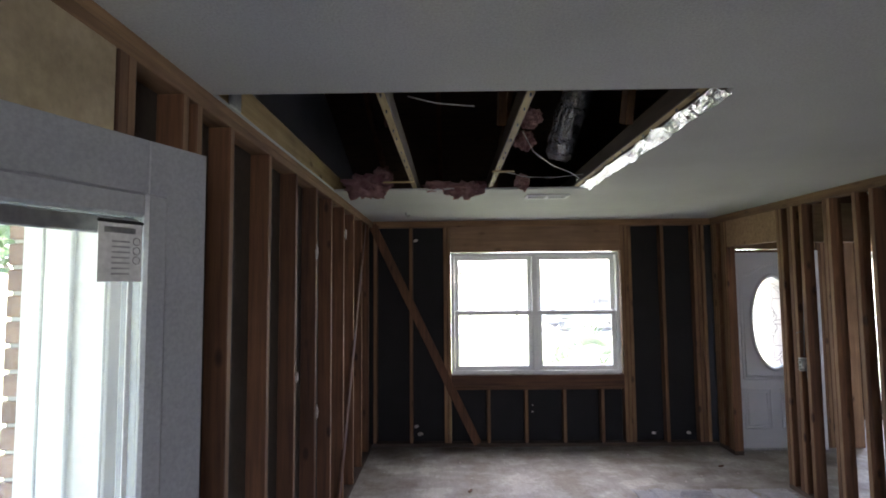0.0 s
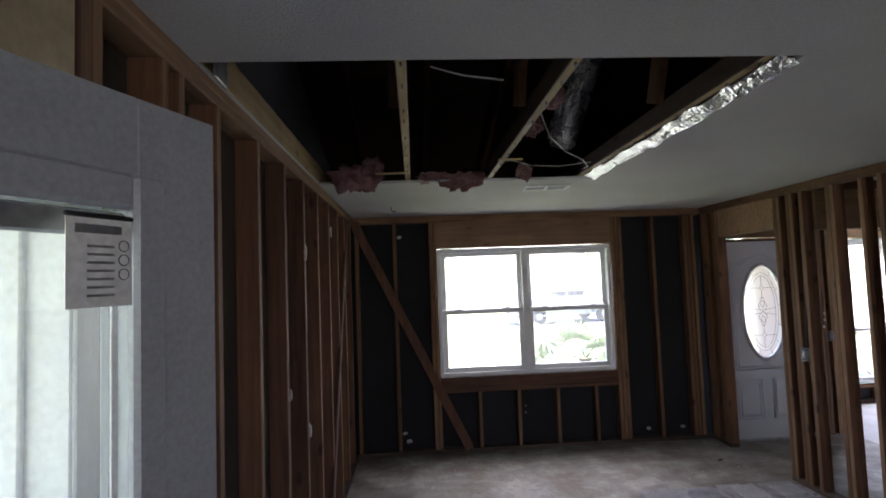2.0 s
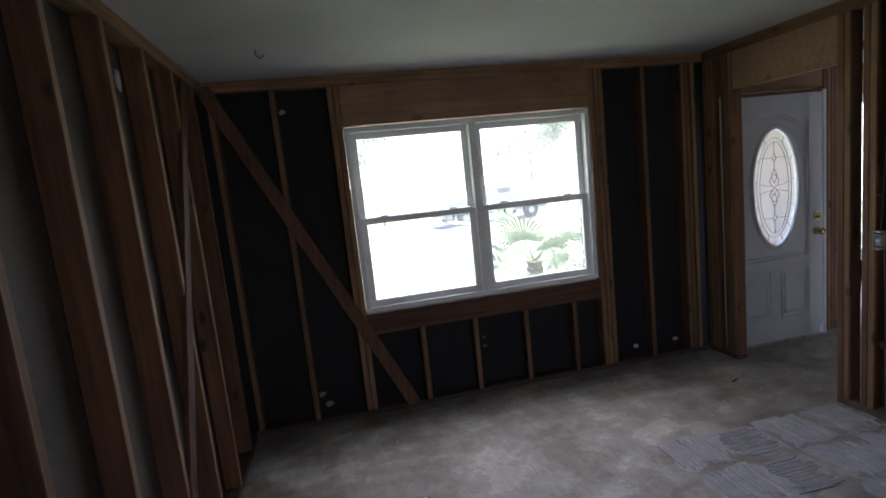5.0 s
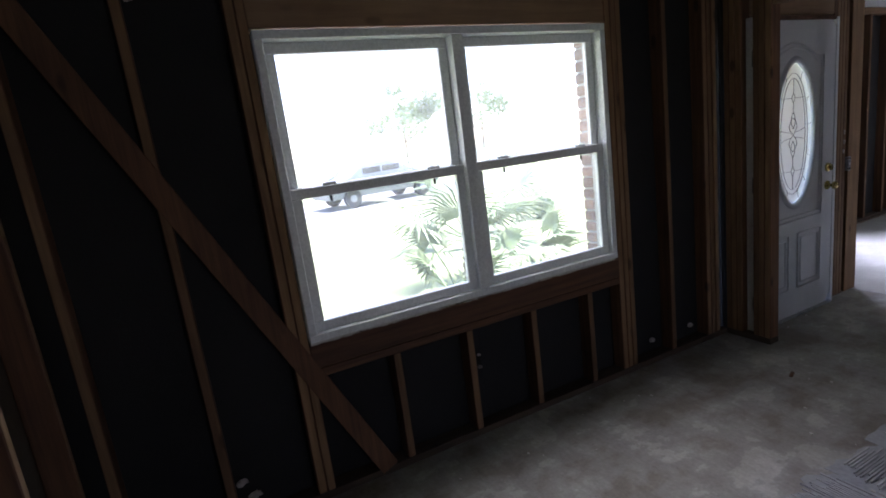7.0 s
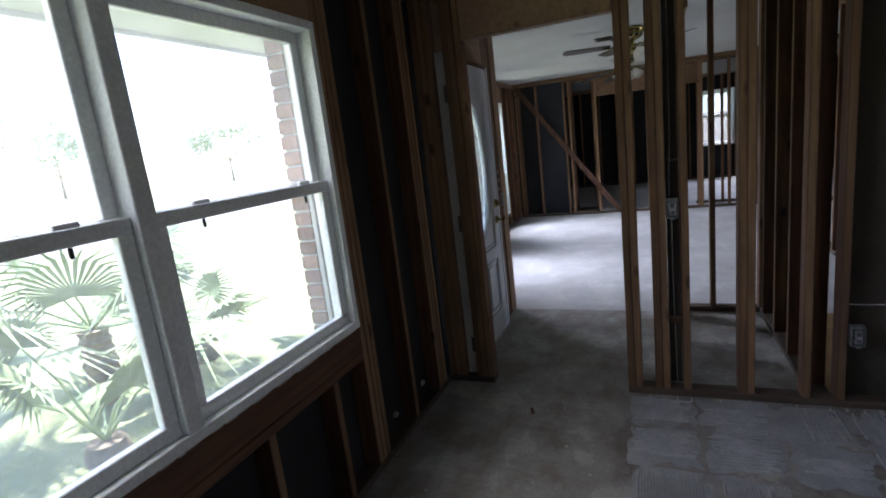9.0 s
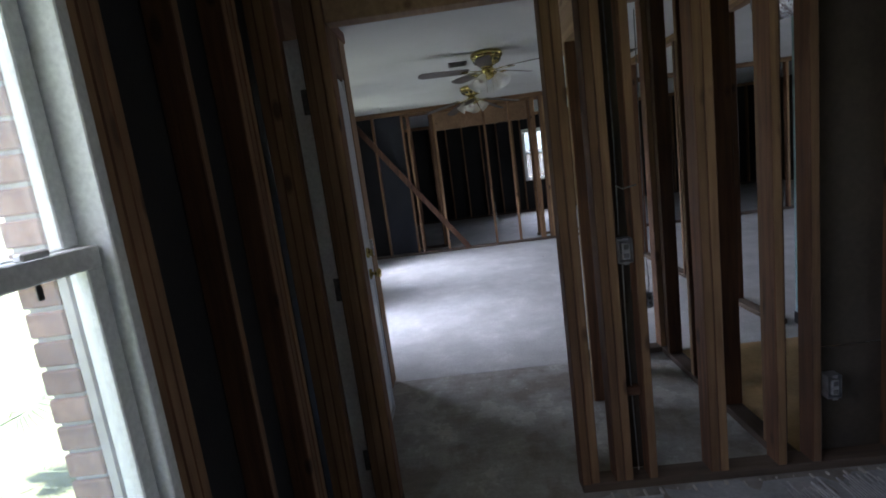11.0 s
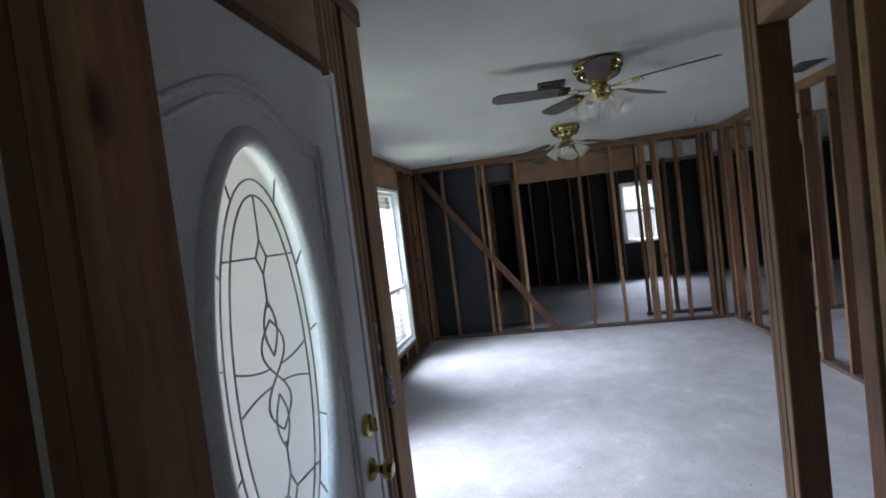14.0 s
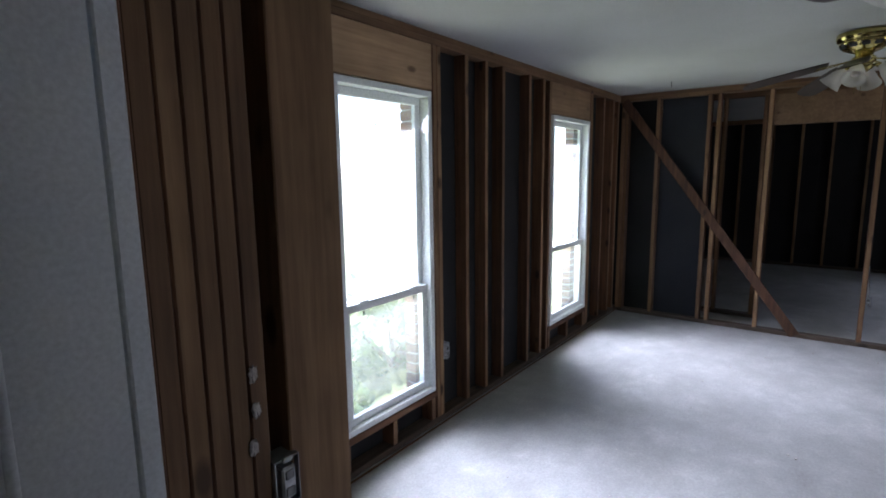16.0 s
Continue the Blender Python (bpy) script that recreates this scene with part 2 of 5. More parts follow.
def glass_material(name, tint=(1, 1, 1), gloss=0.06, relief=0.0, rough=0.02):
    m = bpy.data.materials.new(name)
    m.use_nodes = True
    n, l = m.node_tree.nodes, m.node_tree.links
    n.remove(n["Principled BSDF"])
    tr, gl, mx = n.new("ShaderNodeBsdfTransparent"), n.new("ShaderNodeBsdfGlossy"), n.new("ShaderNodeMixShader")
    tr.inputs[0].default_value = (*tint, 1)
    gl.inputs["Roughness"].default_value = rough
    mx.inputs[0].default_value = gloss
    l.new(tr.outputs[0], mx.inputs[1])
    l.new(gl.outputs[0], mx.inputs[2])
    # A translucent share imitates the glare haze over the bright outside.
    veil, veil_mix = n.new("ShaderNodeBsdfTranslucent"), n.new("ShaderNodeMixShader")
    veil.inputs[0].default_value = (0.95, 0.97, 0.97, 1)
    veil_fac = ramp(n, l, noise_tex(n, l, coords(n, l), 5, 6), [(0.3, (0.035, 0.035, 0.035)), (0.7, (0.07, 0.07, 0.07))])
    l.new(veil_fac, veil_mix.inputs[0])
    l.new(mx.outputs[0], veil_mix.inputs[1])
    l.new(veil.outputs[0], veil_mix.inputs[2])
    l.new(veil_mix.outputs[0], n["Material Output"].inputs[0])
    return m


GLASS = glass_material("window_glass", (0.95, 0.97, 0.96))


def obscured_glass(clear=0.45):
    m, n, l, b = material("obscured_glass", 0.3)
    b.inputs["Base Color"].default_value = (0.98, 0.97, 0.95, 1)
    b.inputs["Transmission Weight"].default_value = 1.0
    b.inputs["IOR"].default_value = 1.08
    bump(n, l, b, noise_tex(n, l, coords(n, l), 55, 3), 0.5, 0.01)
    tr, mx = n.new("ShaderNodeBsdfTransparent"), n.new("ShaderNodeMixShader")
    mx.inputs[0].default_value = clear
    l.new(b.outputs[0], mx.inputs[1])
    l.new(tr.outputs[0], mx.inputs[2])
    frost, fx = n.new("ShaderNodeBsdfTranslucent"), n.new("ShaderNodeMixShader")
    frost.inputs[0].default_value = (0.97, 0.96, 0.94, 1)
    fx.inputs[0].default_value = 0.13
    l.new(mx.outputs[0], fx.inputs[1])
    l.new(frost.outputs[0], fx.inputs[2])
    l.new(fx.outputs[0], n["Material Output"].inputs[0])
    return m


TEXGLASS = obscured_glass()
SHADEGLASS = obscured_glass()
SHADEGLASS.name = "ribbed_clear_shade_glass"
LEAD = mottled("dark_lead_came", [(0.3, (0.10, 0.10, 0.10)), (0.7, (0.20, 0.20, 0.20))], 30, 0.45, metal=0.7)


# ---------------------------------------------------------------- builders
def mesh_of(name, bm, mat, smooth=False):
    me = bpy.data.meshes.new(name)
    bmesh.ops.recalc_face_normals(bm, faces=bm.faces)
    bm.to_mesh(me)
    bm.free()
    if smooth:
        for p in me.polygons:
            p.use_smooth = True
    me.materials.append(mat)
    return me


def part(name, bm, mat, parent, label="", smooth=False):
    o = new(name, mesh_of(name, bm, mat, smooth))
    o.parent = parent
    if label:
        o["label"] = label
    return o


def thing(name, label, category, at=(0, 0, 0), rz=0.0, kind="", group=""):
    o = new(name)
    o.matrix_basis = pose(*at, 0, 0, rz)
    return tagged(o, label, category, group, kind)


def solid(name, bm, mat, label, category, kind="", group="", smooth=False):
    return tagged(new(name, mesh_of(name, bm, mat, smooth)), label, category, group, kind)


def add_box(bm, x0, x1, y0, y1, z0, z1, bevel=0.0, m=None):
    r = bmesh.ops.create_cube(bm, size=1.0)
    vs = r["verts"]
    for v in vs:
        v.co = Vector(((x0, x1)[v.co.x > 0], (y0, y1)[v.co.y > 0], (z0, z1)[v.co.z > 0]))
    if bevel:
        es = list({e for v in vs for e in v.link_edges})
        q = bmesh.ops.bevel(bm, geom=es, offset=bevel, segments=1, affect="EDGES")
        vs = list({v for f in q["faces"] for v in f.verts} | {v for v in vs if v.is_valid})
    if m is not None:
        bmesh.ops.transform(bm, matrix=m, verts=vs)
    return vs


def boxed(*a, bevel=0.003, m=None):
    bm = bmesh.new()
    add_box(bm, *a, bevel=bevel, m=m)
    return bm


def add_lathe(bm, prof, seg=20, m=None):
    """Turn a profile of (radius, z) about z."""
    rings = []
    vs = []
    for r, z in prof:
        ring = [bm.verts.new((r * math.cos(2 * math.pi * i / seg), r * math.sin(2 * math.pi * i / seg), z)) for i in range(seg)]
        rings.append(ring)
        vs += ring
    for a, b in zip(rings, rings[1:]):
        for i in range(seg):
            bm.faces.new((a[i], a[(i + 1) % seg], b[(i + 1) % seg], b[i]))
    for ring in (rings[0], rings[-1]):
        bm.faces.new(ring)
    if m is not None:
        bmesh.ops.transform(bm, matrix=m, verts=vs)


def add_tube(bm, pts, r, seg=6):
    """A round tube along a line of points."""
    pts = [Vector(p) for p in pts]
    rings = []
    for i, p in enumerate(pts):
        d = (pts[min(i + 1, len(pts) - 1)] - pts[max(i - 1, 0)]).normalized()
        a = d.orthogonal().normalized() if not rings else (rings[-1][1] - d * rings[-1][1].dot(d)).normalized()
        b = d.cross(a)
        rr = r[i] if isinstance(r, (list, tuple)) else r
        rings.append(([bm.verts.new(p + rr * (a * math.cos(k * 2 * math.pi / seg) + b * math.sin(k * 2 * math.pi / seg))) for k in range(seg)], a))
    for (a, _), (b, _) in zip(rings, rings[1:]):
        for k in range(seg):
            bm.faces.new((a[k], a[(k + 1) % seg], b[(k + 1) % seg], b[k]))
    bm.faces.new(rings[0][0])
    bm.faces.new(rings[-1][0])


def tube(pts, r, seg=6):
    bm = bmesh.new()
    add_tube(bm, pts, r, seg)
    return bm


rnd = random.Random(7)


def lumber(parent, name, x0, x1, y0, y1, z0, z1, mats=None, label=""):
    """One sawn timber; the grain follows its longest side."""
    mats = mats or WOOD
    size = (x1 - x0, y1 - y0, z1 - z0)
    ax = size.index(max(size))
    bm = bmesh.new()
    add_box(bm, x0, x1, y0, y1, z0, z1, bevel=0.0035)
    if ax == 2:
        c = Vector(((x0 + x1) / 2, (y0 + y1) / 2, 0))
        a = 0.0 if parent.name == "wall_entry" else rnd.uniform(-1.2, 1.2)
        bmesh.ops.rotate(bm, verts=bm.verts, cent=c, matrix=Matrix.Rotation(radians(a), 3, "Z"))
    o = part(name, bm, mats[ax], parent, label)
    # The narrow edges of a stud take the lighter pine.
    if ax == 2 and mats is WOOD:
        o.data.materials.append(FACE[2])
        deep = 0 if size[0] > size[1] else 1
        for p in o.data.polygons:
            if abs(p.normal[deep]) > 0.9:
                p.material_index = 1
    return o


TOP, CL = 2.36, 2.43     # underside of the top plates, ceiling
D, T = 0.089, 0.038      # stud depth and thickness


def wall(name, label):
    return thing(name, label, "wall", kind="structure")


def studs_x(w, xs, y, z0=0.04, z1=TOP, name="stud", mats=None):
    for x in xs:
        lumber(w, name, x - T / 2, x + T / 2, y + rnd.uniform(-0.002, 0.002), y + D, z0, z1, mats)


def studs_y(w, ys, x, z0=0.04, z1=TOP, name="stud", mats=None):
    for y in ys:
        lumber(w, name, x + rnd.uniform(-0.002, 0.002), x + D, y - T / 2, y + T / 2, z0, z1, mats)


def plates_x(w, x0, x1, y, gaps=()):
    lumber(w, "top_plate", x0, x1, y - 0.001, y + D, TOP, TOP + 0.035, FACE)
    lumber(w, "top_plate", x0, x1, y, y + D, TOP + 0.035, CL, FACE)
    a = x0
    for g0, g1 in (*gaps, (x1, x1)):
        if g0 > a:
            lumber(w, "bottom_plate", a, g0, y - 0.002, y + D, 0.0, 0.04, DIRT_SHADE)
        a = g1


def plates_y(w, y0, y1, x, gaps=()):
    lumber(w, "top_plate", x - 0.001, x + D, y0, y1, TOP, TOP + 0.035, FACE)
    lumber(w, "top_plate", x, x + D, y0, y1, TOP + 0.035, CL, FACE)
    a = y0
    for g0, g1 in (*gaps, (y1, y1)):
        if g0 > a:
            lumber(w, "bottom_plate", x - 0.002, x + D, a, g0, 0.0, 0.04, DIRT_SHADE)
        a = g1


def panels(w, name, mat, cells, axis, a0, a1, bevel=0.002):
    """Sheets (u0, u1, z0, z1) of a board between a0 and a1 across the wall."""
    for u0, u1, z0, z1 in cells:
        if axis == "x":
            part(name, boxed(u0, u1, a0, a1, z0, z1, bevel=bevel), mat, w)
        else:
            part(name, boxed(a0, a1, u0, u1, z0, z1, bevel=bevel), mat, w)


# ---------------------------------------------------------------- floor, ceiling, roof
solid("floor_1", boxed(-0.66, 4.643, -2.9, 5.76, -0.15, 0.0, bevel=0.002), CONCRETE, "bare stained grey concrete slab floor", "floor", "structure")
solid("floor_2", boxed(4.647, 14.3, -2.9, 6.76, -0.15, 0.0, bevel=0.002), PALECONC, "bare pale swept concrete slab floor", "floor", "structure")

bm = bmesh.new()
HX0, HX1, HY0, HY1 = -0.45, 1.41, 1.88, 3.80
# The first box is the underside of the added, unseen left overhang.
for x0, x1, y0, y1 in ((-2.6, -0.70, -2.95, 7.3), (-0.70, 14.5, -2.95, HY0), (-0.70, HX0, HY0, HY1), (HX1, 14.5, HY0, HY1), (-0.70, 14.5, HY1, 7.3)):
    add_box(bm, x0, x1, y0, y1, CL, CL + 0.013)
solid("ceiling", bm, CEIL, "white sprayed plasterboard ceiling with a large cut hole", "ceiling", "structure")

roof = thing("roof", "gable roof with dark boards and rafters, left overhang added for shade", "roof", kind="structure")
# Beyond x = -0.72 the roof is an unseen addition that shades the side doorway.
for y0, y1, z0, z1 in ((-3.3, 2.1, 2.5, 4.2), (2.1, 7.4, 4.2, 2.5)):
    bm = bmesh.new()
    vs = [bm.verts.new(p) for p in ((-2.6, y0, z0), (14.8, y0, z0), (14.8, y1, z1), (-2.6, y1, z1), (-2.6, y0, z0 + 0.03), (14.8, y0, z0 + 0.03), (14.8, y1, z1 + 0.03), (-2.6, y1, z1 + 0.03))]
    for f in ((0, 1, 2, 3), (4, 5, 6, 7), (0, 1, 5, 4), (1, 2, 6, 5), (2, 3, 7, 6), (3, 0, 4, 7)):
        bm.faces.new([vs[i] for i in f])
    part("roof_deck", bm, DECK, roof)
    bm = bmesh.new()
    vs = [bm.verts.new(p) for p in ((-2.65, y0, z0 + 0.034), (14.85, y0, z0 + 0.034), (14.85, y1, z1 + 0.034), (-2.65, y1, z1 + 0.034), (-2.65, y0, z0 + 0.06), (14.85, y0, z0 + 0.06), (14.85, y1, z1 + 0.06), (-2.65, y1, z1 + 0.06))]
    for f in ((0, 1, 2, 3), (4, 5, 6, 7), (0, 1, 5, 4), (1, 2, 6, 5), (2, 3, 7, 6), (3, 0, 4, 7)):
        bm.faces.new([vs[i] for i in f])
    part("shingles", bm, ROOF, roof)
# The board at -2.62 closes the added overhang.
for x0, x1 in ((-2.62, -2.60), (-0.72, -0.70), (14.5, 14.52)):
    bm = bmesh.new()
    a = [bm.verts.new((x0, y, z)) for y, z in ((-3.3, 2.43), (7.4, 2.43), (7.4, 2.5), (2.1, 4.2), (-3.3, 2.5))]
    b = [bm.verts.new((x1, y, z)) for y, z in ((-3.3, 2.43), (7.4, 2.43), (7.4, 2.5), (2.1, 4.2), (-3.3, 2.5))]
    bm.faces.new(a)
    bm.faces.new(b)
    for i in range(5):
        bm.faces.new((a[i], a[(i + 1) % 5], b[(i + 1) % 5], b[i]))
    part("gable_board", bm, SIDING, roof)
for y in (7.3, -2.97):
    part("fascia_board", boxed(-0.75, 14.55, y, y + 0.02, 2.40, 2.56), WHITE, roof)

# open ceiling: joists, braces, duct, insulation
attic = thing("ceiling_joists", "pale old joists over the cut ceiling hole", "joists", kind="structure")
for x, y1 in ((0.145, 4.5), (0.70, 4.5), (1.325, 4.5)):
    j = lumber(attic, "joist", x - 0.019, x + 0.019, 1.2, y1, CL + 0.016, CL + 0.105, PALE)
    # The side faces are coloured dark for the shade above the hole.
    j.data.materials.append(DIRT_SHADE[1])
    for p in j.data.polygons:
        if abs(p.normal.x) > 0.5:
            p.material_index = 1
    for k in range(9):
        y = 1.95 + 0.2 * k + rnd.uniform(-0.06, 0.06)
        part("nail_stub", boxed(x - 0.003, x + 0.003, y, y + 0.012, CL + 0.004, CL + 0.018, bevel=0), LEAD, attic)
lumber(attic, "rim_joist", -0.54, -0.45, 1.2, 5.0, CL + 0.015, CL + 0.14, PALE)
lumber(attic, "cross_brace", -0.6, 1.9, 2.35, 2.39, CL + 0.30, CL + 0.39)
lumber(attic, "cross_brace", -0.6, 1.9, 1.62, 1.66, CL + 0.16, CL + 0.25)
for x in (0.10, 0.66, 1.28):
    m = Matrix.Translation((x, 2.6, CL + 0.1)) @ Matrix.Rotation(radians(22), 4, "X")
    part("roof_strut", boxed(-0.02, 0.02, -0.045, 0.045, 0, 1.3, m=m), WOOD[2], attic)
for x in (-0.3, 0.31, 0.92, 1.53):
    m = Matrix.Translation((x, 2.1, 4.14)) @ Matrix.Rotation(radians(-17.8), 4, "X")
    part("rafter", boxed(-0.02, 0.02, 0.0, 4.5, -0.12, 0.0, m=m), WOOD[1], attic)
part("steel_hanger", boxed(-0.44, -0.43, 1.98, 2.08, CL + 0.0, CL + 0.14), BOXMETAL, attic, "galvanised joist hanger plate")

bm = bmesh.new()
pts = [(1.36, 3.3, CL + 0.95), (1.33, 3.45, CL + 0.75), (1.27, 3.58, CL + 0.55), (1.22, 3.68, CL + 0.38), (1.19, 3.74, CL + 0.24), (1.18, 3.75, CL + 0.20)]
add_tube(bm, pts, [0.11, 0.10, 0.107, 0.10, 0.10, 0.07], 18)
bmesh.ops.subdivide_edges(bm, edges=[e for e in bm.edges], cuts=2)
for v in bm.verts:
    v.co += noise.noise_vector(v.co * 14) * 0.012
solid("air_duct", bm, FOIL, "crinkled silver foil duct hung in the attic", "duct")

bm = bmesh.new()
n = 70
rows = []
for i in range(n + 1):
    y = 1.90 + (HY1 - 1.92) * i / n
    row = []
    for j in range(7):
        s = j / 6
        q = noise.noise_vector(Vector((y * 9, s * 3, 1.0)))
        row.append(bm.verts.new((1.352 + 0.062 * s + q.x * 0.012, y, CL - 0.004 - 0.012 * s + 0.02 * (1 - s) + q.z * 0.016)))
    rows.append(row)
for a, b in zip(rows, rows[1:]):
    for j in range(6):
        bm.faces.new((a[j], a[j + 1], b[j + 1], b[j]))
foil = solid("foil_facing", bm, FOIL, "torn crinkled foil insulation facing along the hole", "insulation")
foil.modifiers.new("thick", "SOLIDIFY").thickness = 0.003


def insulation(at, sx, sy, sz, seed):
    """A torn clump of glass fibre with ragged hanging tufts."""
    bm = bmesh.new()
    bmesh.ops.create_icosphere(bm, subdivisions=4, radius=1.0)
    for v in bm.verts:
        d = v.co.normalized()
        k = noise.noise(d * 2.2 + Vector((seed, 0, 0))) * 0.5 + noise.noise(d * 6 + Vector((0, seed, 0))) * 0.35 + noise.noise(d * 17 + Vector((0, 0, seed))) * 0.16
        v.co = Vector((d.x * sx, d.y * sy, d.z * sz)) * (1 + k)
        if d.z < -0.2:
            v.co.z += sz * 0.8 * min(0, noise.noise(Vector((v.co.x * 26, v.co.y * 26, seed))))
    bmesh.ops.translate(bm, verts=bm.verts, vec=Vector(at))
    return solid("insulation_batt", bm, PINK, "torn pink glass fibre insulation hanging at the hole", "insulation", smooth=True, group="torn insulation in the ceiling hole")


insulation((-0.20, 3.76, CL + 0.03), 0.15, 0.10, 0.08, 1.0)
insulation((-0.09, 3.78, CL + 0.09), 0.07, 0.06, 0.07, 2.6)
insulation((0.34, 3.84, CL + 0.035), 0.12, 0.06, 0.035, 4.0)
insulation((0.52, 3.82, CL + 0.005), 0.12, 0.05, 0.05, 9.0)
insulation((0.62, 3.80, CL + 0.03), 0.05, 0.04, 0.03, 21.0)
insulation((0.88, 3.3, CL + 0.22), 0.06, 0.08, 0.05, 12.0)
insulation((0.80, 2.55, CL + 0.12), 0.05, 0.06, 0.04, 15.0)
insulation((0.92, 3.72, CL + 0.04), 0.05, 0.04, 0.05, 18.0)


def cable(pts, name="cable", label="loose grey electrical cable", r=0.0032, mat=None):
    return solid(name, tube(pts, r), mat or CABLE, label, "cable")


cable([(0.78, 2.7, CL + 0.1), (0.86, 2.85, CL + 0.03), (1.0, 3.05, CL + 0.0), (1.14, 3.2, CL - 0.01), (1.25, 3.42, CL + 0.0), (1.28, 3.6, CL + 0.02)], label="loose white cable drooping from the attic")
cable([(0.24, 2.0, CL + 0.03), (0.35, 2.05, CL + 0.02), (0.5, 2.12, CL + 0.03)], label="bent pale wire over the ceiling hole")
cable([(0.75, 3.3, CL + 0.02), (0.9, 3.42, CL + 0.01), (1.1, 3.5, CL + 0.02), (1.33, 3.52, CL + 0.05)], label="loose grey cable across joists")
for a, b in (((0.66, 3.2), (0.80, 3.22)), ((-0.05, 3.5), (0.16, 3.46))):
    solid("wood_splinter", boxed(a[0], b[0], a[1], a[1] + 0.012, CL - 0.004, CL + 0.006, bevel=0.002), PALE[0], "splinter of pale lath on a joist", "lath")

# ceiling registers
def register(x0, x1, y0, y1, slat_mat, face_mat, label):
    r = thing("ceiling_vent", label, "vent", at=((x0 + x1) / 2, (y0 + y1) / 2, CL))
    w, h = (x1 - x0) / 2, (y1 - y0) / 2
    part("backing", boxed(-w + 0.01, w - 0.01, -h + 0.01, h - 0.01, -0.003, -0.001, bevel=0), BLACK, r)
    bm = bmesh.new()
    for b in ((-w, w, -h, -h + 0.022), (-w, w, h - 0.022, h), (-w, -w + 0.022, -h + 0.022, h - 0.022), (w - 0.022, w, -h + 0.022, h - 0.022), (-0.012, 0.012, -h + 0.022, h - 0.022)):
        add_box(bm, *b, -0.012, -0.002, bevel=0.002)
    part("grille_frame", bm, face_mat, r)
    k = int((y1 - y0 - 0.05) / 0.014)
    for i in range(k):
        y = -h + 0.03 + i * 0.014
        m = Matrix.Translation((0, y, -0.007)) @ Matrix.Rotation(radians(35), 4, "X")
        part("slat", boxed(-w + 0.02, w - 0.02, -0.005, 0.005, -0.0006, 0.0006, bevel=0, m=m), slat_mat, r)
    return r


register(1.00, 1.34, 4.03, 4.19, WHITE, WHITE, "white louvred register in the white ceiling")
register(6.95, 7.28, 2.88, 3.05, BLACK, BLADE, "dark return grille in the ceiling")
register(6.28, 6.50, 4.72, 4.90, BLACK, BLADE, "small dark grille in the ceiling")

# ---------------------------------------------------------------- first room: window wall
W1 = 5.66
w1 = wall("wall_window", "stripped stud wall with black sheathing round a twin window")
plates_x(w1, -0.445, 3.24, W1)
studs_x(w1, (-0.42, -0.03, 2.71, 3.06, 3.10, 3.15), W1)
studs_x(w1, (0.345, 0.385, 2.275, 2.315, 2.355), W1, z1=TOP)
studs_x(w1, (0.80, 1.205, 1.615, 2.02), W1, z1=0.60)
lumber(w1, "sill_plate", 0.405, 2.255, W1 - 0.004, W1 + D, 0.60, 0.64)
lumber(w1, "sill_plate", 0.405, 2.255, W1 - 0.004, W1 + D, 0.642, 0.755)
part("header_board", boxed(0.405, 2.255, W1 + 0.003, W1 + D, 2.085, TOP), PLY, w1, "pinkish plywood header")
panels(w1, "sheathing_board", FELT, ((-0.54, 0.40, 0.0, CL), (0.405, 1.3, 0.0, 0.76), (1.3, 2.255, 0.0, 0.76), (2.26, 3.36, 0.0, CL), (0.405, 2.255, 2.083, CL)), "x", W1 + D + 0.002, W1 + D + 0.016)
bm = boxed(-0.045, 0.045, -0.004, 0.016, 0, 2.62, m=Matrix.Translation((0.68, W1, 0.03)) @ Matrix.Rotation(radians(-25.6), 4, "Y"))
part("diagonal_brace", bm, WOOD[2], w1, "let-in diagonal timber brace")
for x, z, s in ((0.02, 2.22, 0.05), (-0.03, 1.55, 0.035), (0.02, 0.2, 0.05), (0.06, 0.12, 0.06), (1.28, 0.35, 0.025), (1.28, 0.42, 0.02), (2.58, 0.12, 0.05), (2.95, 0.12, 0.05)):
    insul = insulation((x, W1 + 0.07, z), s * 0.4, 0.010, s * 0.28, x * 7)
    insul["label"], insul["category"], insul["group"], insul.data.materials[0] = "scrap of pale insulation stuck on a stud", "scrap", "scraps on the studs", RAG


def sash(parent, x0, x1, z0, z1, y, w=0.045, t=0.03, name="sash"):
    bm = bmesh.new()
    add_box(bm, x0, x1, y, y + t, z0, z0 + w, bevel=0.003)
    add_box(bm, x0, x1, y, y + t, z1 - w, z1, bevel=0.003)
    add_box(bm, x0, x0 + w, y + 0.001, y + t - 0.001, z0 + w, z1 - w, bevel=0.003)
    add_box(bm, x1 - w, x1, y + 0.001, y + t - 0.001, z0 + w, z1 - w, bevel=0.003)
    s = part(name, bm, WHITE, parent)
    g = part("pane", boxed(x0 + w - 0.004, x1 - w + 0.004, y + t / 2 - 0.002, y + t / 2 + 0.002, z0 + w - 0.004, z1 - w + 0.004, bevel=0), GLASS, s)
    g.visible_shadow = False
    return s


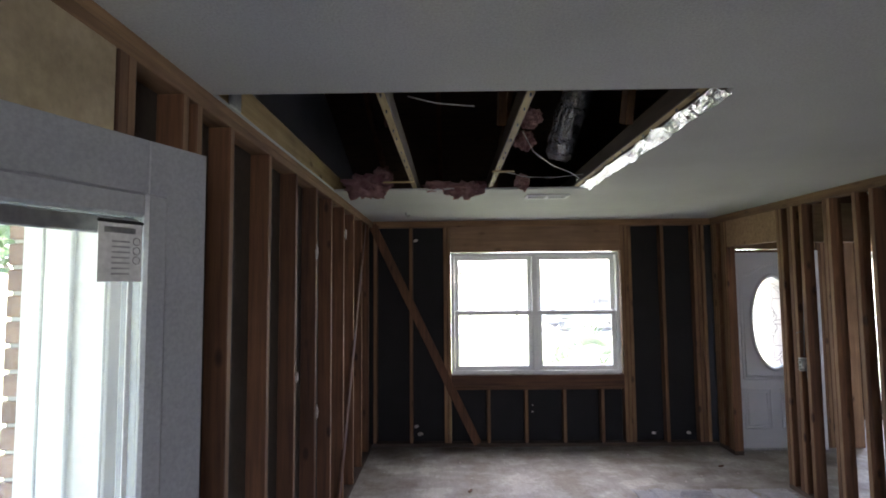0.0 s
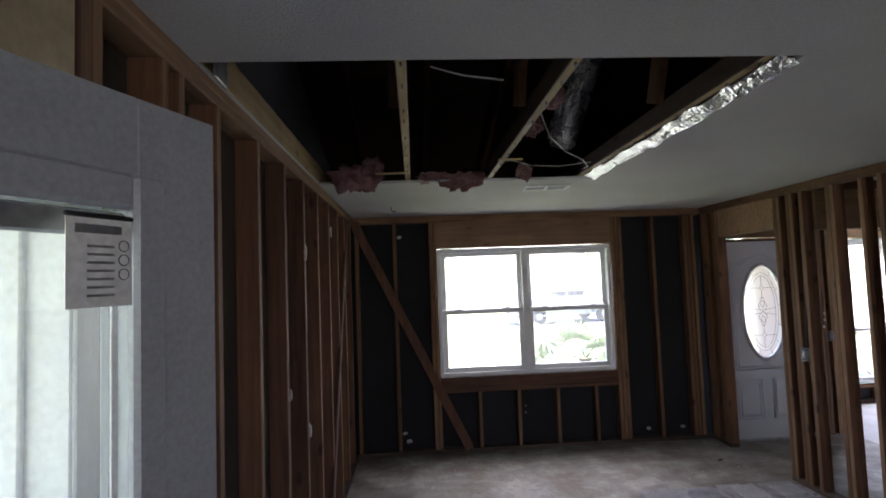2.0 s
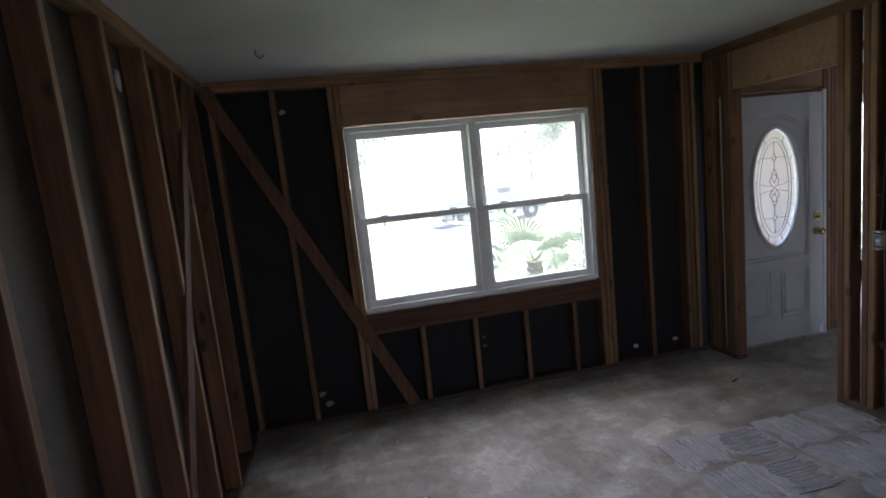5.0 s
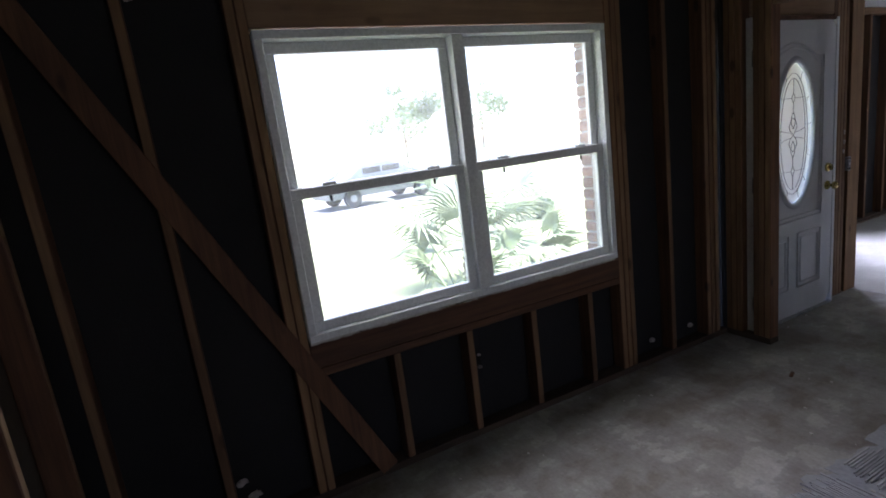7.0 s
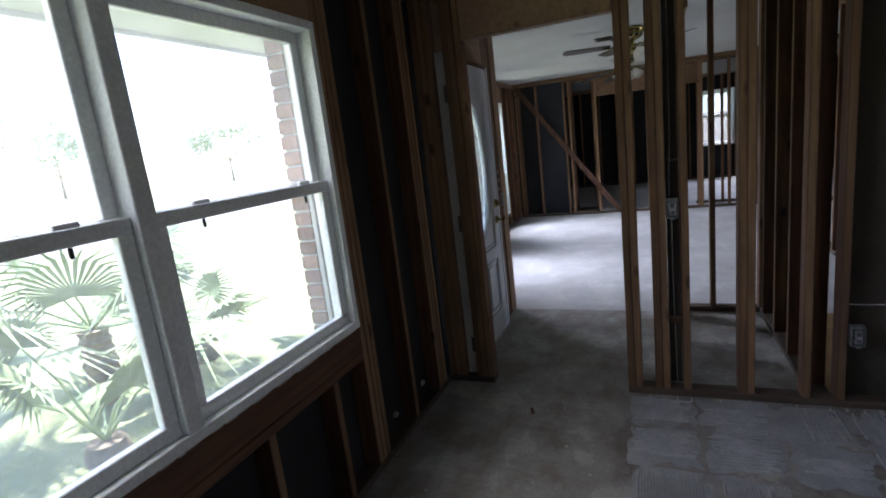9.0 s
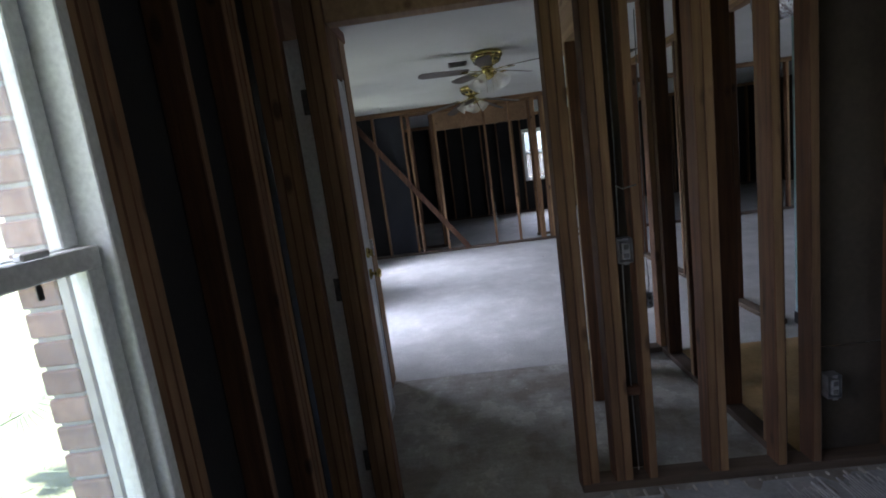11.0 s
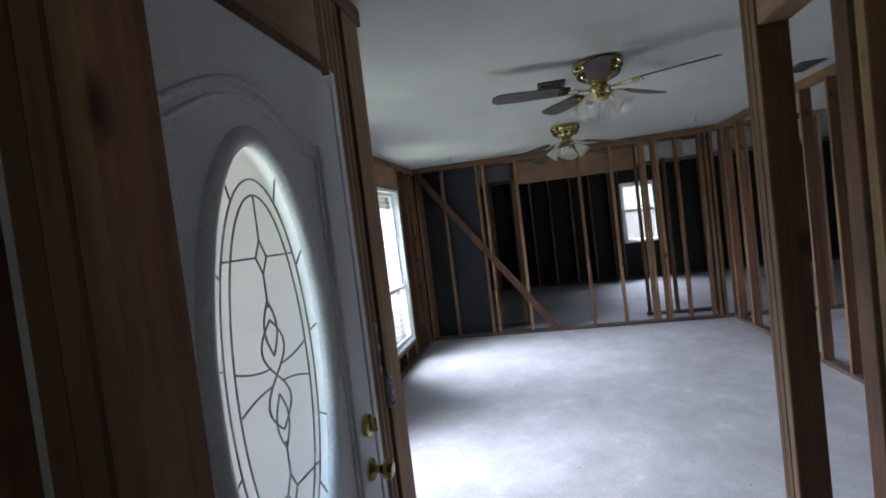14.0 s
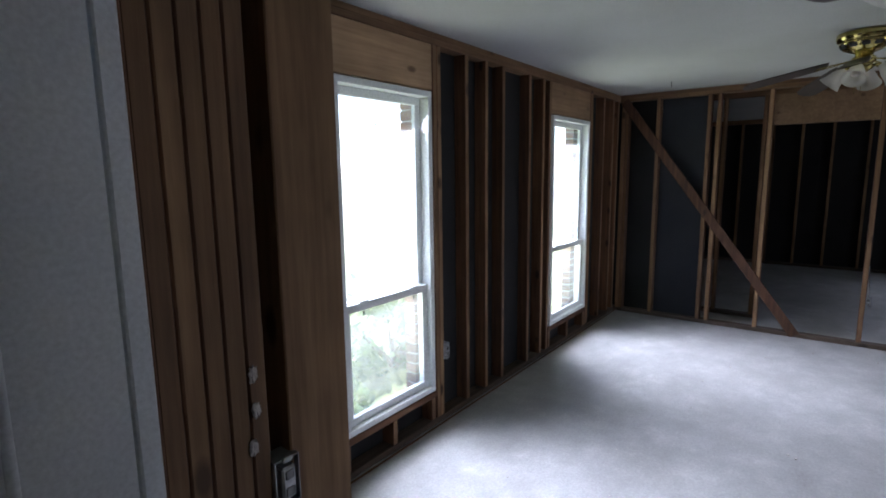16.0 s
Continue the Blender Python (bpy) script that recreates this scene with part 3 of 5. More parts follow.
def double_hung(name, label, x0, x1, z0, z1, zm, y, units):
    """White vinyl double-hung window; the lower sash stands on the room's side."""
    w = thing(name, label, "window", kind="structure")
    f = 0.035
    bm = bmesh.new()
    add_box(bm, x0, x1, y, y + 0.11, z0, z0 + f, bevel=0.003)
    add_box(bm, x0, x1, y, y + 0.11, z1 - f, z1, bevel=0.003)
    add_box(bm, x0, x0 + f, y + 0.001, y + 0.109, z0 + f, z1 - f, bevel=0.003)
    add_box(bm, x1 - f, x1, y + 0.001, y + 0.109, z0 + f, z1 - f, bevel=0.003)
    part("window_frame", bm, WHITE, w)
    n = len(units)
    for i in range(n - 1):
        c = (units[i][1] + units[i + 1][0]) / 2
        part("mullion", boxed(c - 0.03, c + 0.03, y + 0.004, y + 0.105, z0 + f, z1 - f), WHITE, w)
    for a, b in units:
        sash(w, a, b, zm - 0.02, z1 - f, y + 0.066, name="upper_sash")
        lo = sash(w, a, b, z0 + f, zm + 0.022, y + 0.030, name="lower_sash")
        for q in (0.2, 0.8):
            k = a + (b - a) * q
            part("sash_lock", boxed(k - 0.03, k + 0.03, y + 0.014, y + 0.032, zm + 0.022, zm + 0.036), WHITE, lo)
            part("tilt_latch", boxed(k - 0.006, k + 0.006, y + 0.022, y + 0.030, zm - 0.05, zm - 0.022), BLACK, lo)
    return w


double_hung("window_1", "white vinyl twin double-hung window, shut", 0.408, 2.225, 0.772, 2.072, 1.42, 5.63, ((0.445, 1.285), (1.345, 2.188)))
bm = bmesh.new()
for i in range(60):
    x = 0.41 + 1.8 * i / 60
    z = 0.755
    add_box(bm, x, x + rnd.uniform(0.02, 0.05), W1 - rnd.uniform(0.0, 0.012), W1 + 0.03, z, z + rnd.uniform(0.003, 0.016), bevel=0.001)
part("plaster_crumbs", bm, DEBRIS, w1)

# ---------------------------------------------------------------- first room: outer wall with the glazed door
LX = -0.45
wl = wall("wall_left", "long stripped stud wall with a doorway")
plates_y(wl, -2.9, 5.66, LX - D, gaps=((0.42, 1.36),))
ys = [2.05 + 0.42 * i for i in range(9)]
for y in ys:
    lumber(wl, "stud", LX - D, LX + rnd.uniform(0.0, 0.003), y - T / 2, y + T / 2, 0.04, TOP)
for y in (1.79, 1.70, 1.42, 1.385, 0.38, 0.34, -0.1, -0.5, -0.9, -1.3, -1.7, -2.1, -2.5, -2.88):
    lumber(wl, "stud", LX - D, LX, y - T / 2, y + T / 2, 0.04, TOP)
part("header_board", boxed(LX - D, LX - 0.004, 0.40, 1.36, 2.09, TOP), OSB, wl, "weathered tan header board")
panels(wl, "sheathing_board", PANEL, ((1.37, 2.5, 0, CL), (2.5, 3.7, 0, CL), (3.7, 4.9, 0, CL), (4.9, 5.76, 0, CL), (-2.9, 0.40, 0, CL), (0.403, 1.367, 2.09, CL)), "y", LX - D - 0.016, LX - D - 0.002)
m = Matrix.Translation((LX + 0.005, 3.95, 0.03)) @ Matrix.Rotation(radians(-28), 4, "X")
part("diagonal_brace", boxed(-0.018, 0.004, -0.045, 0.045, 0, 2.6, m=m), WOOD[2], wl, "let-in diagonal timber brace")
part("door_jamb", boxed(LX - 0.15, LX + 0.006, 1.335, 1.365, 0, 2.08), WHITE, wl)
part("door_jamb", boxed(LX - 0.15, LX + 0.006, 0.40, 0.43, 0, 2.08), WHITE, wl)
part("door_jamb", boxed(LX - 0.15, LX + 0.006, 0.43, 1.335, 2.05, 2.08), WHITE, wl)
part("door_stop", boxed(LX - 0.10, LX - 0.07, 1.32, 1.335, 0, 2.05), WHITE, wl)
part("casing", boxed(LX + 0.002, LX + 0.012, 1.34, 1.41, 0, 2.10), WHITE, wl)
part("brick_mould", boxed(LX - 0.20, LX - 0.15, 1.33, 1.40, 0, 2.12), WHITE, wl)
part("threshold", boxed(LX - 0.16, LX + 0.01, 0.43, 1.335, 0.0, 0.02), BOXMETAL, wl)
for y, z, s in ((2.9, 1.25, 0.03), (3.33, 0.95, 0.05), (3.32, 0.15, 0.04), (3.3, 1.95, 0.06), (4.2, 2.15, 0.05)):
    insul = insulation((LX + 0.006, y, z), 0.008, s * 0.22, s * 0.7, y * 5)
    insul["label"], insul["category"], insul["group"], insul.data.materials[0] = "torn paper scrap hanging from a stud", "scrap", "scraps on the studs", RAG

# glazed door, standing a little open
gd = thing("glazed_door", "grey-white half-open exterior door with a large glass lite", "door", at=(-0.50, 0.44, 0.02), rz=-21.9)
DW, DH = 0.868, 2.02
bm = bmesh.new()
for b in ((-0.022, 0.022, 0, 0.14, 0, DH), (-0.022, 0.022, DW - 0.14, DW, 0, DH), (-0.022, 0.022, 0.14, DW - 0.14, DH - 0.15, DH), (-0.022, 0.022, 0.14, DW - 0.14, 0, 0.26)):
    add_box(bm, *b, bevel=0.002)
part("door_slab", bm, GREYPAINT, gd)
bm = bmesh.new()
for s in (1, -1):
    xa, xb = sorted((s * 0.022, s * 0.036))
    for b in ((0.105, 0.155, 0.23, DH - 0.11), (DW - 0.155, DW - 0.105, 0.23, DH - 0.11), (0.155, DW - 0.155, DH - 0.16, DH - 0.11), (0.155, DW - 0.155, 0.23, 0.28)):
        add_box(bm, xa, xb, *b, bevel=0.006)
lite = part("lite_frame", bm, GREYPAINT, gd)
g = part("pane", boxed(0.0, 0.003, 0.14, DW - 0.14, 0.26, DH - 0.15, bevel=0), GLASS, lite)
g.visible_shadow = False
part("blind_headrail", boxed(0.004, 0.018, 0.155, DW - 0.155, DH - 0.195, DH - 0.162), BOXMETAL, gd, "grey blind headrail behind the glass")
part("blind_cord", boxed(0.006, 0.010, DW - 0.17, DW - 0.160, 0.3, DH - 0.2, bevel=0.001), WHITE, gd)
part("door_knob", tube([(0.022, DW - 0.07, 0.93), (0.05, DW - 0.07, 0.93), (0.055, DW - 0.07, 0.93), (0.085, DW - 0.07, 0.93)], [0.025, 0.012, 0.027, 0.02], 12), BRASS, gd, "brass knob")
lab = thing("energy_label", "white printed tag hung on the glazed door", "label", at=(-0.50, 0.44, 0.02), rz=-21.9)
part("card", boxed(0.038, 0.0395, DW - 0.25, DW - 0.165, 1.735, 1.845, bevel=0), WHITE, lab)
part("clip", boxed(0.036, 0.042, DW - 0.253, DW - 0.162, 1.843, 1.850), BLACK, lab, "black clip strip")
for i in range(7):
    part("print_bar", boxed(0.0400, 0.0404, DW - 0.225, DW - 0.19, 1.748 + i * 0.010, 1.751 + i * 0.010, bevel=0), BOXMETAL, lab)
for i in range(3):
    bm = bmesh.new()
    add_tube(bm, [(0.0402, DW - 0.177 + 0.007 * math.cos(a * math.pi / 8), 1.775 + i * 0.018 + 0.007 * math.sin(a * math.pi / 8)) for a in range(17)], 0.0006, 4)
    part("print_ring", bm, BLACK, lab)
part("print_title", boxed(0.0400, 0.0404, DW - 0.24, DW - 0.18, 1.825, 1.836, bevel=0), BOXMETAL, lab)

# ---------------------------------------------------------------- partition between the rooms
PX = 3.24
wp = wall("wall_partition", "open stud partition with a wide doorway")
plates_y(wp, -2.9, 5.66, PX, gaps=((4.55, 5.36),))
studs_y(wp, (5.380, 5.42, 5.455, 5.565, 5.604, 5.642), PX)
for y in (4.531, 4.492, 4.385, 4.346, 4.24, 3.975, 3.936, 3.69, 3.545, 3.20):
    lumber(wp, "stud", PX, PX + D, y - T / 2, y + T / 2, 0.04 if y < 4.5 else 0.0, TOP)
studs_y(wp, [2.8 - 0.406 * i for i in range(14)], PX)
part("header_board", boxed(PX + 0.003, PX + D - 0.003, 4.553, 5.358, 2.09, TOP), PLY, wp, "tan plywood header over the opening")
part("backing_board", boxed(PX + 0.06, PX + 0.072, 4.262, 4.324, 0.06, TOP), PANEL, wp)
lumber(wp, "blocking", PX + 0.03, PX + D, 4.262, 4.324, 0.42, 0.46)
panels(wp, "wall_board", PANEL, ((2.5, 3.52, 0.52, CL), (2.5, 3.52, 0, 0.515), (1.25, 2.497, 0, CL), (0.0, 1.247, 0, CL), (-1.25, 0.0, 0, CL), (-2.9, -1.253, 0, CL)), "y", PX + D + 0.002, PX + D + 0.014)


def outlet_box(at, rz, label, plate=True):
    """A steel wall box with a duplex outlet; it opens along -x before the turn."""
    o = thing("outlet_box", label, "outlet box", at=at, rz=rz, group="outlet boxes")
    bm = bmesh.new()
    for b in ((-0.026, 0.026, -0.05, -0.047), (-0.026, 0.026, 0.047, 0.05)):
        add_box(bm, 0, 0.05, *b, bevel=0.001)
    for y0, y1 in ((-0.028, -0.026), (0.026, 0.028)):
        add_box(bm, 0, 0.05, y0, y1, -0.05, 0.05, bevel=0)
    add_box(bm, 0.048, 0.05, -0.026, 0.026, -0.047, 0.047)
    part("box_body", bm, BOXMETAL, o)
    part("device", boxed(-0.006, 0.03, -0.016, 0.016, -0.034, 0.034, bevel=0.004), BOXMETAL, o, "grey duplex device")
    for z in (-0.055, 0.043):
        part("yoke_ear", boxed(-0.004, -0.001, -0.012, 0.012, z, z + 0.012), BOXMETAL, o)
    for z in (-0.018, 0.018):
        part("socket", boxed(-0.008, -0.005, -0.010, 0.010, z - 0.010, z + 0.010, bevel=0.002), LEAD, o)
    return o


outlet_box((3.222, 4.297, 1.068), 0, "steel switch box nailed to a partition stud")
outlet_box((3.215, 3.49, 0.39), 0, "steel outlet box low on a partition stud")
cable([(3.27, 4.30, 1.01), (3.285, 4.30, 0.7), (3.285, 4.29, 0.06)], label="pale cable stapled down a stud")
cable([(3.26, 4.31, 1.13), (3.27, 4.30, 1.5), (3.28, 4.30, 2.3)], label="grey cable running up the stud bay", mat=LEAD)
cable([(3.25, 4.31, 1.33), (3.20, 4.30, 1.32), (3.19, 4.25, 1.33)], label="bent cable end by the switch box", r=0.003, mat=LEAD)
cable([(4.66, 3.70, 2.3), (4.645, 3.72, 1.3), (4.635, 3.735, 0.75), (4.63, 3.725, 0.52), (4.64, 3.73, 0.44)], label="dark cable hanging from the closet wall", mat=LEAD)
outlet_box((4.615, 3.735, 0.40), 12, "loose steel outlet box hung by its cable")

# ---------------------------------------------------------------- entry: door wall and closet
we = wall("wall_entry", "tan board wall and posts round the front door")
for x in (4.325, 4.364, 4.403, 4.442, 4.481):
    lumber(we, "stud", x - T / 2, x + T / 2, 5.567, 5.66, 0, TOP)
part("post_board", boxed(4.545, 4.702, 5.569, 5.66, 0, TOP), FACE[2], we, "broad brown timber post face")
part("backing_board", boxed(4.33, 4.70, 5.664, 5.68, 0, TOP), PANEL, we)
part("header_board", boxed(3.33, 4.29, 5.56, 5.66, 2.085, TOP), PLY, we, "tan plywood header over the door")
lumber(we, "top_plate", 3.33, 4.73, 5.562, 5.66, TOP, CL)
for b in ((3.292, 3.322, 5.478, 5.66, 0, 2.06), (4.256, 4.288, 5.525, 5.66, 0, 2.06), (4.289, 4.303, 5.552, 5.66, 0, 2.06), (3.322, 4.255, 5.525, 5.66, 2.045, 2.07)):
    part("door_frame", boxed(*b), WHITE if b[1] < 4 else DOORPAINT if b[0] == 4.256 else WOOD[2], we)
part("threshold", boxed(3.322, 4.255, 5.515, 5.68, 0, 0.018), BOXMETAL, we)
panels(we, "sheathing_board", FELT, ((3.36, 4.75, 2.09, CL), (3.24, 3.31, 0, CL), (4.28, 4.75, 0, CL)), "x", 5.682, 5.695)


def oval_pt(a, rx, rz, cx=0.468, cz=1.29):
    return cx + rx * math.cos(a), cz + rz * math.sin(a)


fd = thing("front_door", "white panelled front door with an oval leaded glass lite", "door", at=(3.322, 5.53, 0.018))
W, H, TH = 0.93, 2.025, 0.044
bm = bmesh.new()
N = 72
RX, RZ = 0.225, 0.482
CX, CZ = 0.468, 1.29
rings = []
for y in (0, TH):
    inner, outer = [], []
    for i in range(N):
        a = 2 * math.pi * i / N
        x, z = oval_pt(a, RX, RZ)
        inner.append(bm.verts.new((x, y, z)))
        dx, dz = RX * math.cos(a), RZ * math.sin(a)
        k = min((W - CX if dx > 0 else CX) / max(abs(dx), 1e-6), (H - CZ if dz > 0 else CZ) / max(abs(dz), 1e-6))
        outer.append(bm.verts.new((CX + dx * k, y, CZ + dz * k)))
    for i in range(N):
        bm.faces.new((inner[i], inner[(i + 1) % N], outer[(i + 1) % N], outer[i]))
    rings.append((inner, outer))
for q in (0, 1):
    a, b = rings[0][q], rings[1][q]
    for i in range(N):
        bm.faces.new((a[i], a[(i + 1) % N], b[(i + 1) % N], b[i]))
part("door_slab", bm, DOORPAINT, fd)


def oval_ring(rx, rz, prof, seg=N):
    """A moulding of (outward, y) profile round the oval."""
    bm = bmesh.new()
    rr = []
    for i in range(seg):
        a = 2 * math.pi * i / seg
        rr.append([bm.verts.new((CX + (rx + o) * math.cos(a), y, CZ + (rz + o) * math.sin(a))) for o, y in prof])
    k = len(prof)
    for i in range(seg):
        p, q = rr[i], rr[(i + 1) % seg]
        for j in range(k):
            bm.faces.new((p[j], p[(j + 1) % k], q[(j + 1) % k], q[j]))
    return bm


part("lite_moulding", oval_ring(RX, RZ, [(-0.010, 0.03), (-0.012, -0.006), (-0.002, -0.016), (0.010, -0.018), (0.020, -0.012), (0.028, -0.001), (0.028, 0.002)]), DOORPAINT, fd, "raised oval moulding", smooth=True)
bm = bmesh.new()
vs = [[bm.verts.new((*(lambda p: (p[0], yy, p[1]))(oval_pt(2 * math.pi * i / N, RX, RZ)),)) for i in range(N)] for yy in (0.016, 0.022)]
bm.faces.new(vs[0])
bm.faces.new(vs[1])
for i in range(N):
    bm.faces.new((vs[0][i], vs[0][(i + 1) % N], vs[1][(i + 1) % N], vs[1][i]))
g = part("oval_pane", bm, TEXGLASS, fd, "textured obscured glass")
g.visible_shadow = False


def came(pts, r=0.0022):
    part("lead_came", tube([(x, 0.014, z) for x, z in pts], r, 5), LEAD, fd)


def ell(rx, rz, a0=0, a1=360, n=48):
    return [oval_pt(radians(a0 + (a1 - a0) * i / n), rx, rz) for i in range(n + 1)]


came(ell(0.168, 0.405, 0, 360, 64))
came(ell(0.140, 0.372, 0, 360, 64))
for a in (8, 32, 62, 118, 148, 172, 200, 225, 250, 290, 315, 340):
    came([oval_pt(radians(a), 0.168, 0.405), oval_pt(radians(a), RX - 0.016, RZ - 0.016)])
for s in (1, -1):
    zc = CZ + s * 0.245
    came([(CX - 0.134, zc - 0.0), (CX - 0.02, zc)])
    came([(CX + 0.02, zc), (CX + 0.134, zc)])
    came([(CX, zc + 0.035), (CX + 0.02, zc), (CX, zc - 0.035), (CX - 0.02, zc), (CX, zc + 0.035)])
    came([(CX, zc + s * 0.035), (CX, CZ + s * 0.372)])
    came([(CX, zc - s * 0.035), (CX, CZ + s * 0.14)])
    for k in (1, -1):
        came([(CX + k * 0.024 * math.sin(math.pi * i / 14), CZ + s * (0.155 - 0.115 * i / 14)) for i in range(15)])
        came([(CX + k * 0.044 * math.sin(math.pi * i / 16), CZ + s * (0.115 - 0.115 * i / 16)) for i in range(17)])
        came([(CX + k * (0.018 + 0.117 * i / 10), CZ + s * (0.018 + 0.022 * (i / 10) ** 2)) for i in range(11)])


def bead(pts, r=0.007, name="panel_moulding"):
    part(name, tube([(x, -0.001, z) for x, z in pts], r, 8), DOORPAINT, fd, smooth=True)


def rect_pts(x0, x1, z0, z1):
    return [(x0, z0), (x1, z0), (x1, z1), (x0, z1), (x0, z0)]


for x0, x1 in ((0.13, 0.40), (0.51, 0.79)):
    bead(rect_pts(x0, x1, 0.20, 0.60), 0.008)
    bead(rect_pts(x0 + 0.035, x1 - 0.035, 0.235, 0.565), 0.006)
for d, r in ((0.0, 0.008), (0.03, 0.006)):
    pts = [(0.13 + d, 0.70 + d), (0.13 + d, 1.80 - d), (0.22, 1.80 - d)]
    pts += [(0.22 + 0.48 * i / 16, 1.80 - d + 0.085 * math.sin(math.pi * i / 16)) for i in range(1, 16)]
    pts += [(0.70, 1.80 - d), (0.79 - d, 1.80 - d), (0.79 - d, 0.70 + d), (0.13 + d, 0.70 + d)]
    bead(pts, r)
KX = 0.865
db = part("deadbolt", tube([(KX, 0.002, 1.02), (KX, -0.014, 1.02), (KX, -0.018, 1.02)], [0.032, 0.030, 0.02], 20), BRASS, fd, "brass deadbolt")
part("thumb_turn", boxed(KX - 0.006, KX + 0.006, -0.036, -0.016, 1.00, 1.04), BRASS, db)
part("door_knob", tube([(KX, 0.002, 0.89), (KX, -0.010, 0.89), (KX, -0.014, 0.89), (KX, -0.035, 0.89), (KX, -0.042, 0.89), (KX, -0.060, 0.89), (KX, -0.068, 0.89)], [0.034, 0.030, 0.012, 0.012, 0.026, 0.029, 0.016], 20), BRASS, fd, "brass knob", smooth=True)
for z in (0.22, 1.02, 1.80):
    part("hinge", boxed(-0.036, -0.031, -0.046, -0.022, z - 0.05, z + 0.05), LEAD, fd, "dark steel hinge")

outlet_box((4.525, 5.555, 1.02), 90, "torn steel switch box on the entry posts")
for i in range(3):
    z = 1.12 + 0.07 * i
    insul = insulation((4.47 + rnd.uniform(-0.01, 0.01), 5.562, z), 0.008, 0.004, 0.014, 30 + i)
    insul["label"], insul["category"], insul["group"], insul.data.materials[0] = "torn paper scrap on an entry post", "scrap", "scraps on the studs", RAG

# closet beside the entry
wc = wall("wall_closet", "open stud walls of the entry closet")
for x in (4.56, 4.60):
    lumber(wc, "stud", x - T / 2, x + T / 2, 4.20, 4.29, 0, TOP)
lumber(wc, "stud", 4.045, 4.083, 4.20, 4.288, 0.0, 2.05)
part("header_board", boxed(PX + D, 4.54, 4.20, 4.286, 2.05, TOP), PLY, wc, "plywood header over the closet opening")
lumber(wc, "top_plate", PX + D, 4.74, 4.20, 4.29, TOP, CL)
plates_y(wc, 3.56, 4.20, 4.65)
studs_y(wc, (3.97, 3.645, 3.60), 4.65)
lumber(wc, "stud", 4.63, 4.66, 4.205, 4.285, 0.0, TOP)
wb = wall("wall_closet_back", "stud wall behind the entry closet")
plates_x(wb, PX + D, 4.65, 3.57)
studs_x(wb, (3.42, 3.80, 4.17, 4.53), 3.57)

# utility space beyond
wu = wall("wall_utility", "pale blue board wall with black base strip")
panels(wu, "wall_board", BLUEWALL, ((3.36, 4.9, 1.02, CL), (3.36, 4.9, 0.095, 1.015)), "x", 2.56, 2.58)
part("base_strip", boxed(3.36, 4.9, 2.58, 2.592, 0.005, 0.095), BLACK, wu)
solid("utility_floor", boxed(3.36, 4.62, 2.60, 3.55, 0.002, 0.012, bevel=0), SUBFLOOR, "orange worn plywood floor sheet", "floor", "structure")
bm = bmesh.new()
pts = [(3.6, 2.75, 2.33), (4.1, 2.8, 2.28), (4.5, 2.78, 2.22), (4.85, 2.75, 2.25)]
add_tube(bm, pts, [0.12, 0.10, 0.11, 0.12], 16)
bmesh.ops.subdivide_edges(bm, edges=list(bm.edges), cuts=2)
for v in bm.verts:
    v.co += noise.noise_vector(v.co * 12) * 0.014
solid("air_duct", bm, FOIL, "crinkled foil duct slung below the ceiling", "duct")

# ---------------------------------------------------------------- living room: front wall
FY = 6.66
wf = wall("wall_front", "stripped front stud wall with two tall windows")
plates_x(wf, 4.64, 9.88, FY)
studs_x(wf, (4.72, 5.0, 5.30, 5.42, 5.53, 5.60, 6.44, 6.48, 6.78, 7.02, 7.25, 7.66, 7.90, 8.02, 8.93, 8.97, 9.30, 9.58, 9.74), FY)
for a, b in ((5.625, 6.42), (8.045, 8.91)):
    lumber(wf, "sill_plate", a, b, FY - 0.004, FY + D, 0.19, 0.23)
    studs_x(wf, (a + 0.03, (a + b) / 2, b - 0.03), FY, z1=0.19)
    part("header_board", boxed(a, b, FY + 0.003, FY + D, 2.10, TOP), PLY, wf, "tan plywood header")
    panels(wf, "sheathing_board", FELT, ((a, b, 0, 0.2), (a, b, 2.11, CL)), "x", FY + D + 0.002, FY + D + 0.016)
panels(wf, "sheathing_board", FELT, ((4.75, 5.62, 0, CL), (6.425, 7.2, 0, CL), (7.2, 8.04, 0, CL), (8.915, 9.9, 0, CL)), "x", FY + D + 0.002, FY + D + 0.016)
double_hung("window_2", "tall white double-hung window, shut", 5.645, 6.40, 0.24, 2.09, 0.92, FY - 0.01, ((5.68, 6.365),))
double_hung("window_3", "tall white double-hung window, shut", 8.065, 8.89, 0.24, 2.09, 0.92, FY - 0.01, ((8.10, 8.855),))
outlet_box((6.52, 6.65, 0.47), 90, "pale outlet box beside the tall window")
wr = wall("wall_return", "short return stud wall beside the porch")
plates_y(wr, 5.66, 6.66, 4.64)
studs_y(wr, (5.70, 6.05, 6.4), 4.64)
panels(wr, "sheathing_board", FELT, ((5.70, 6.76, 0, CL),), "y", 4.622, 4.636)

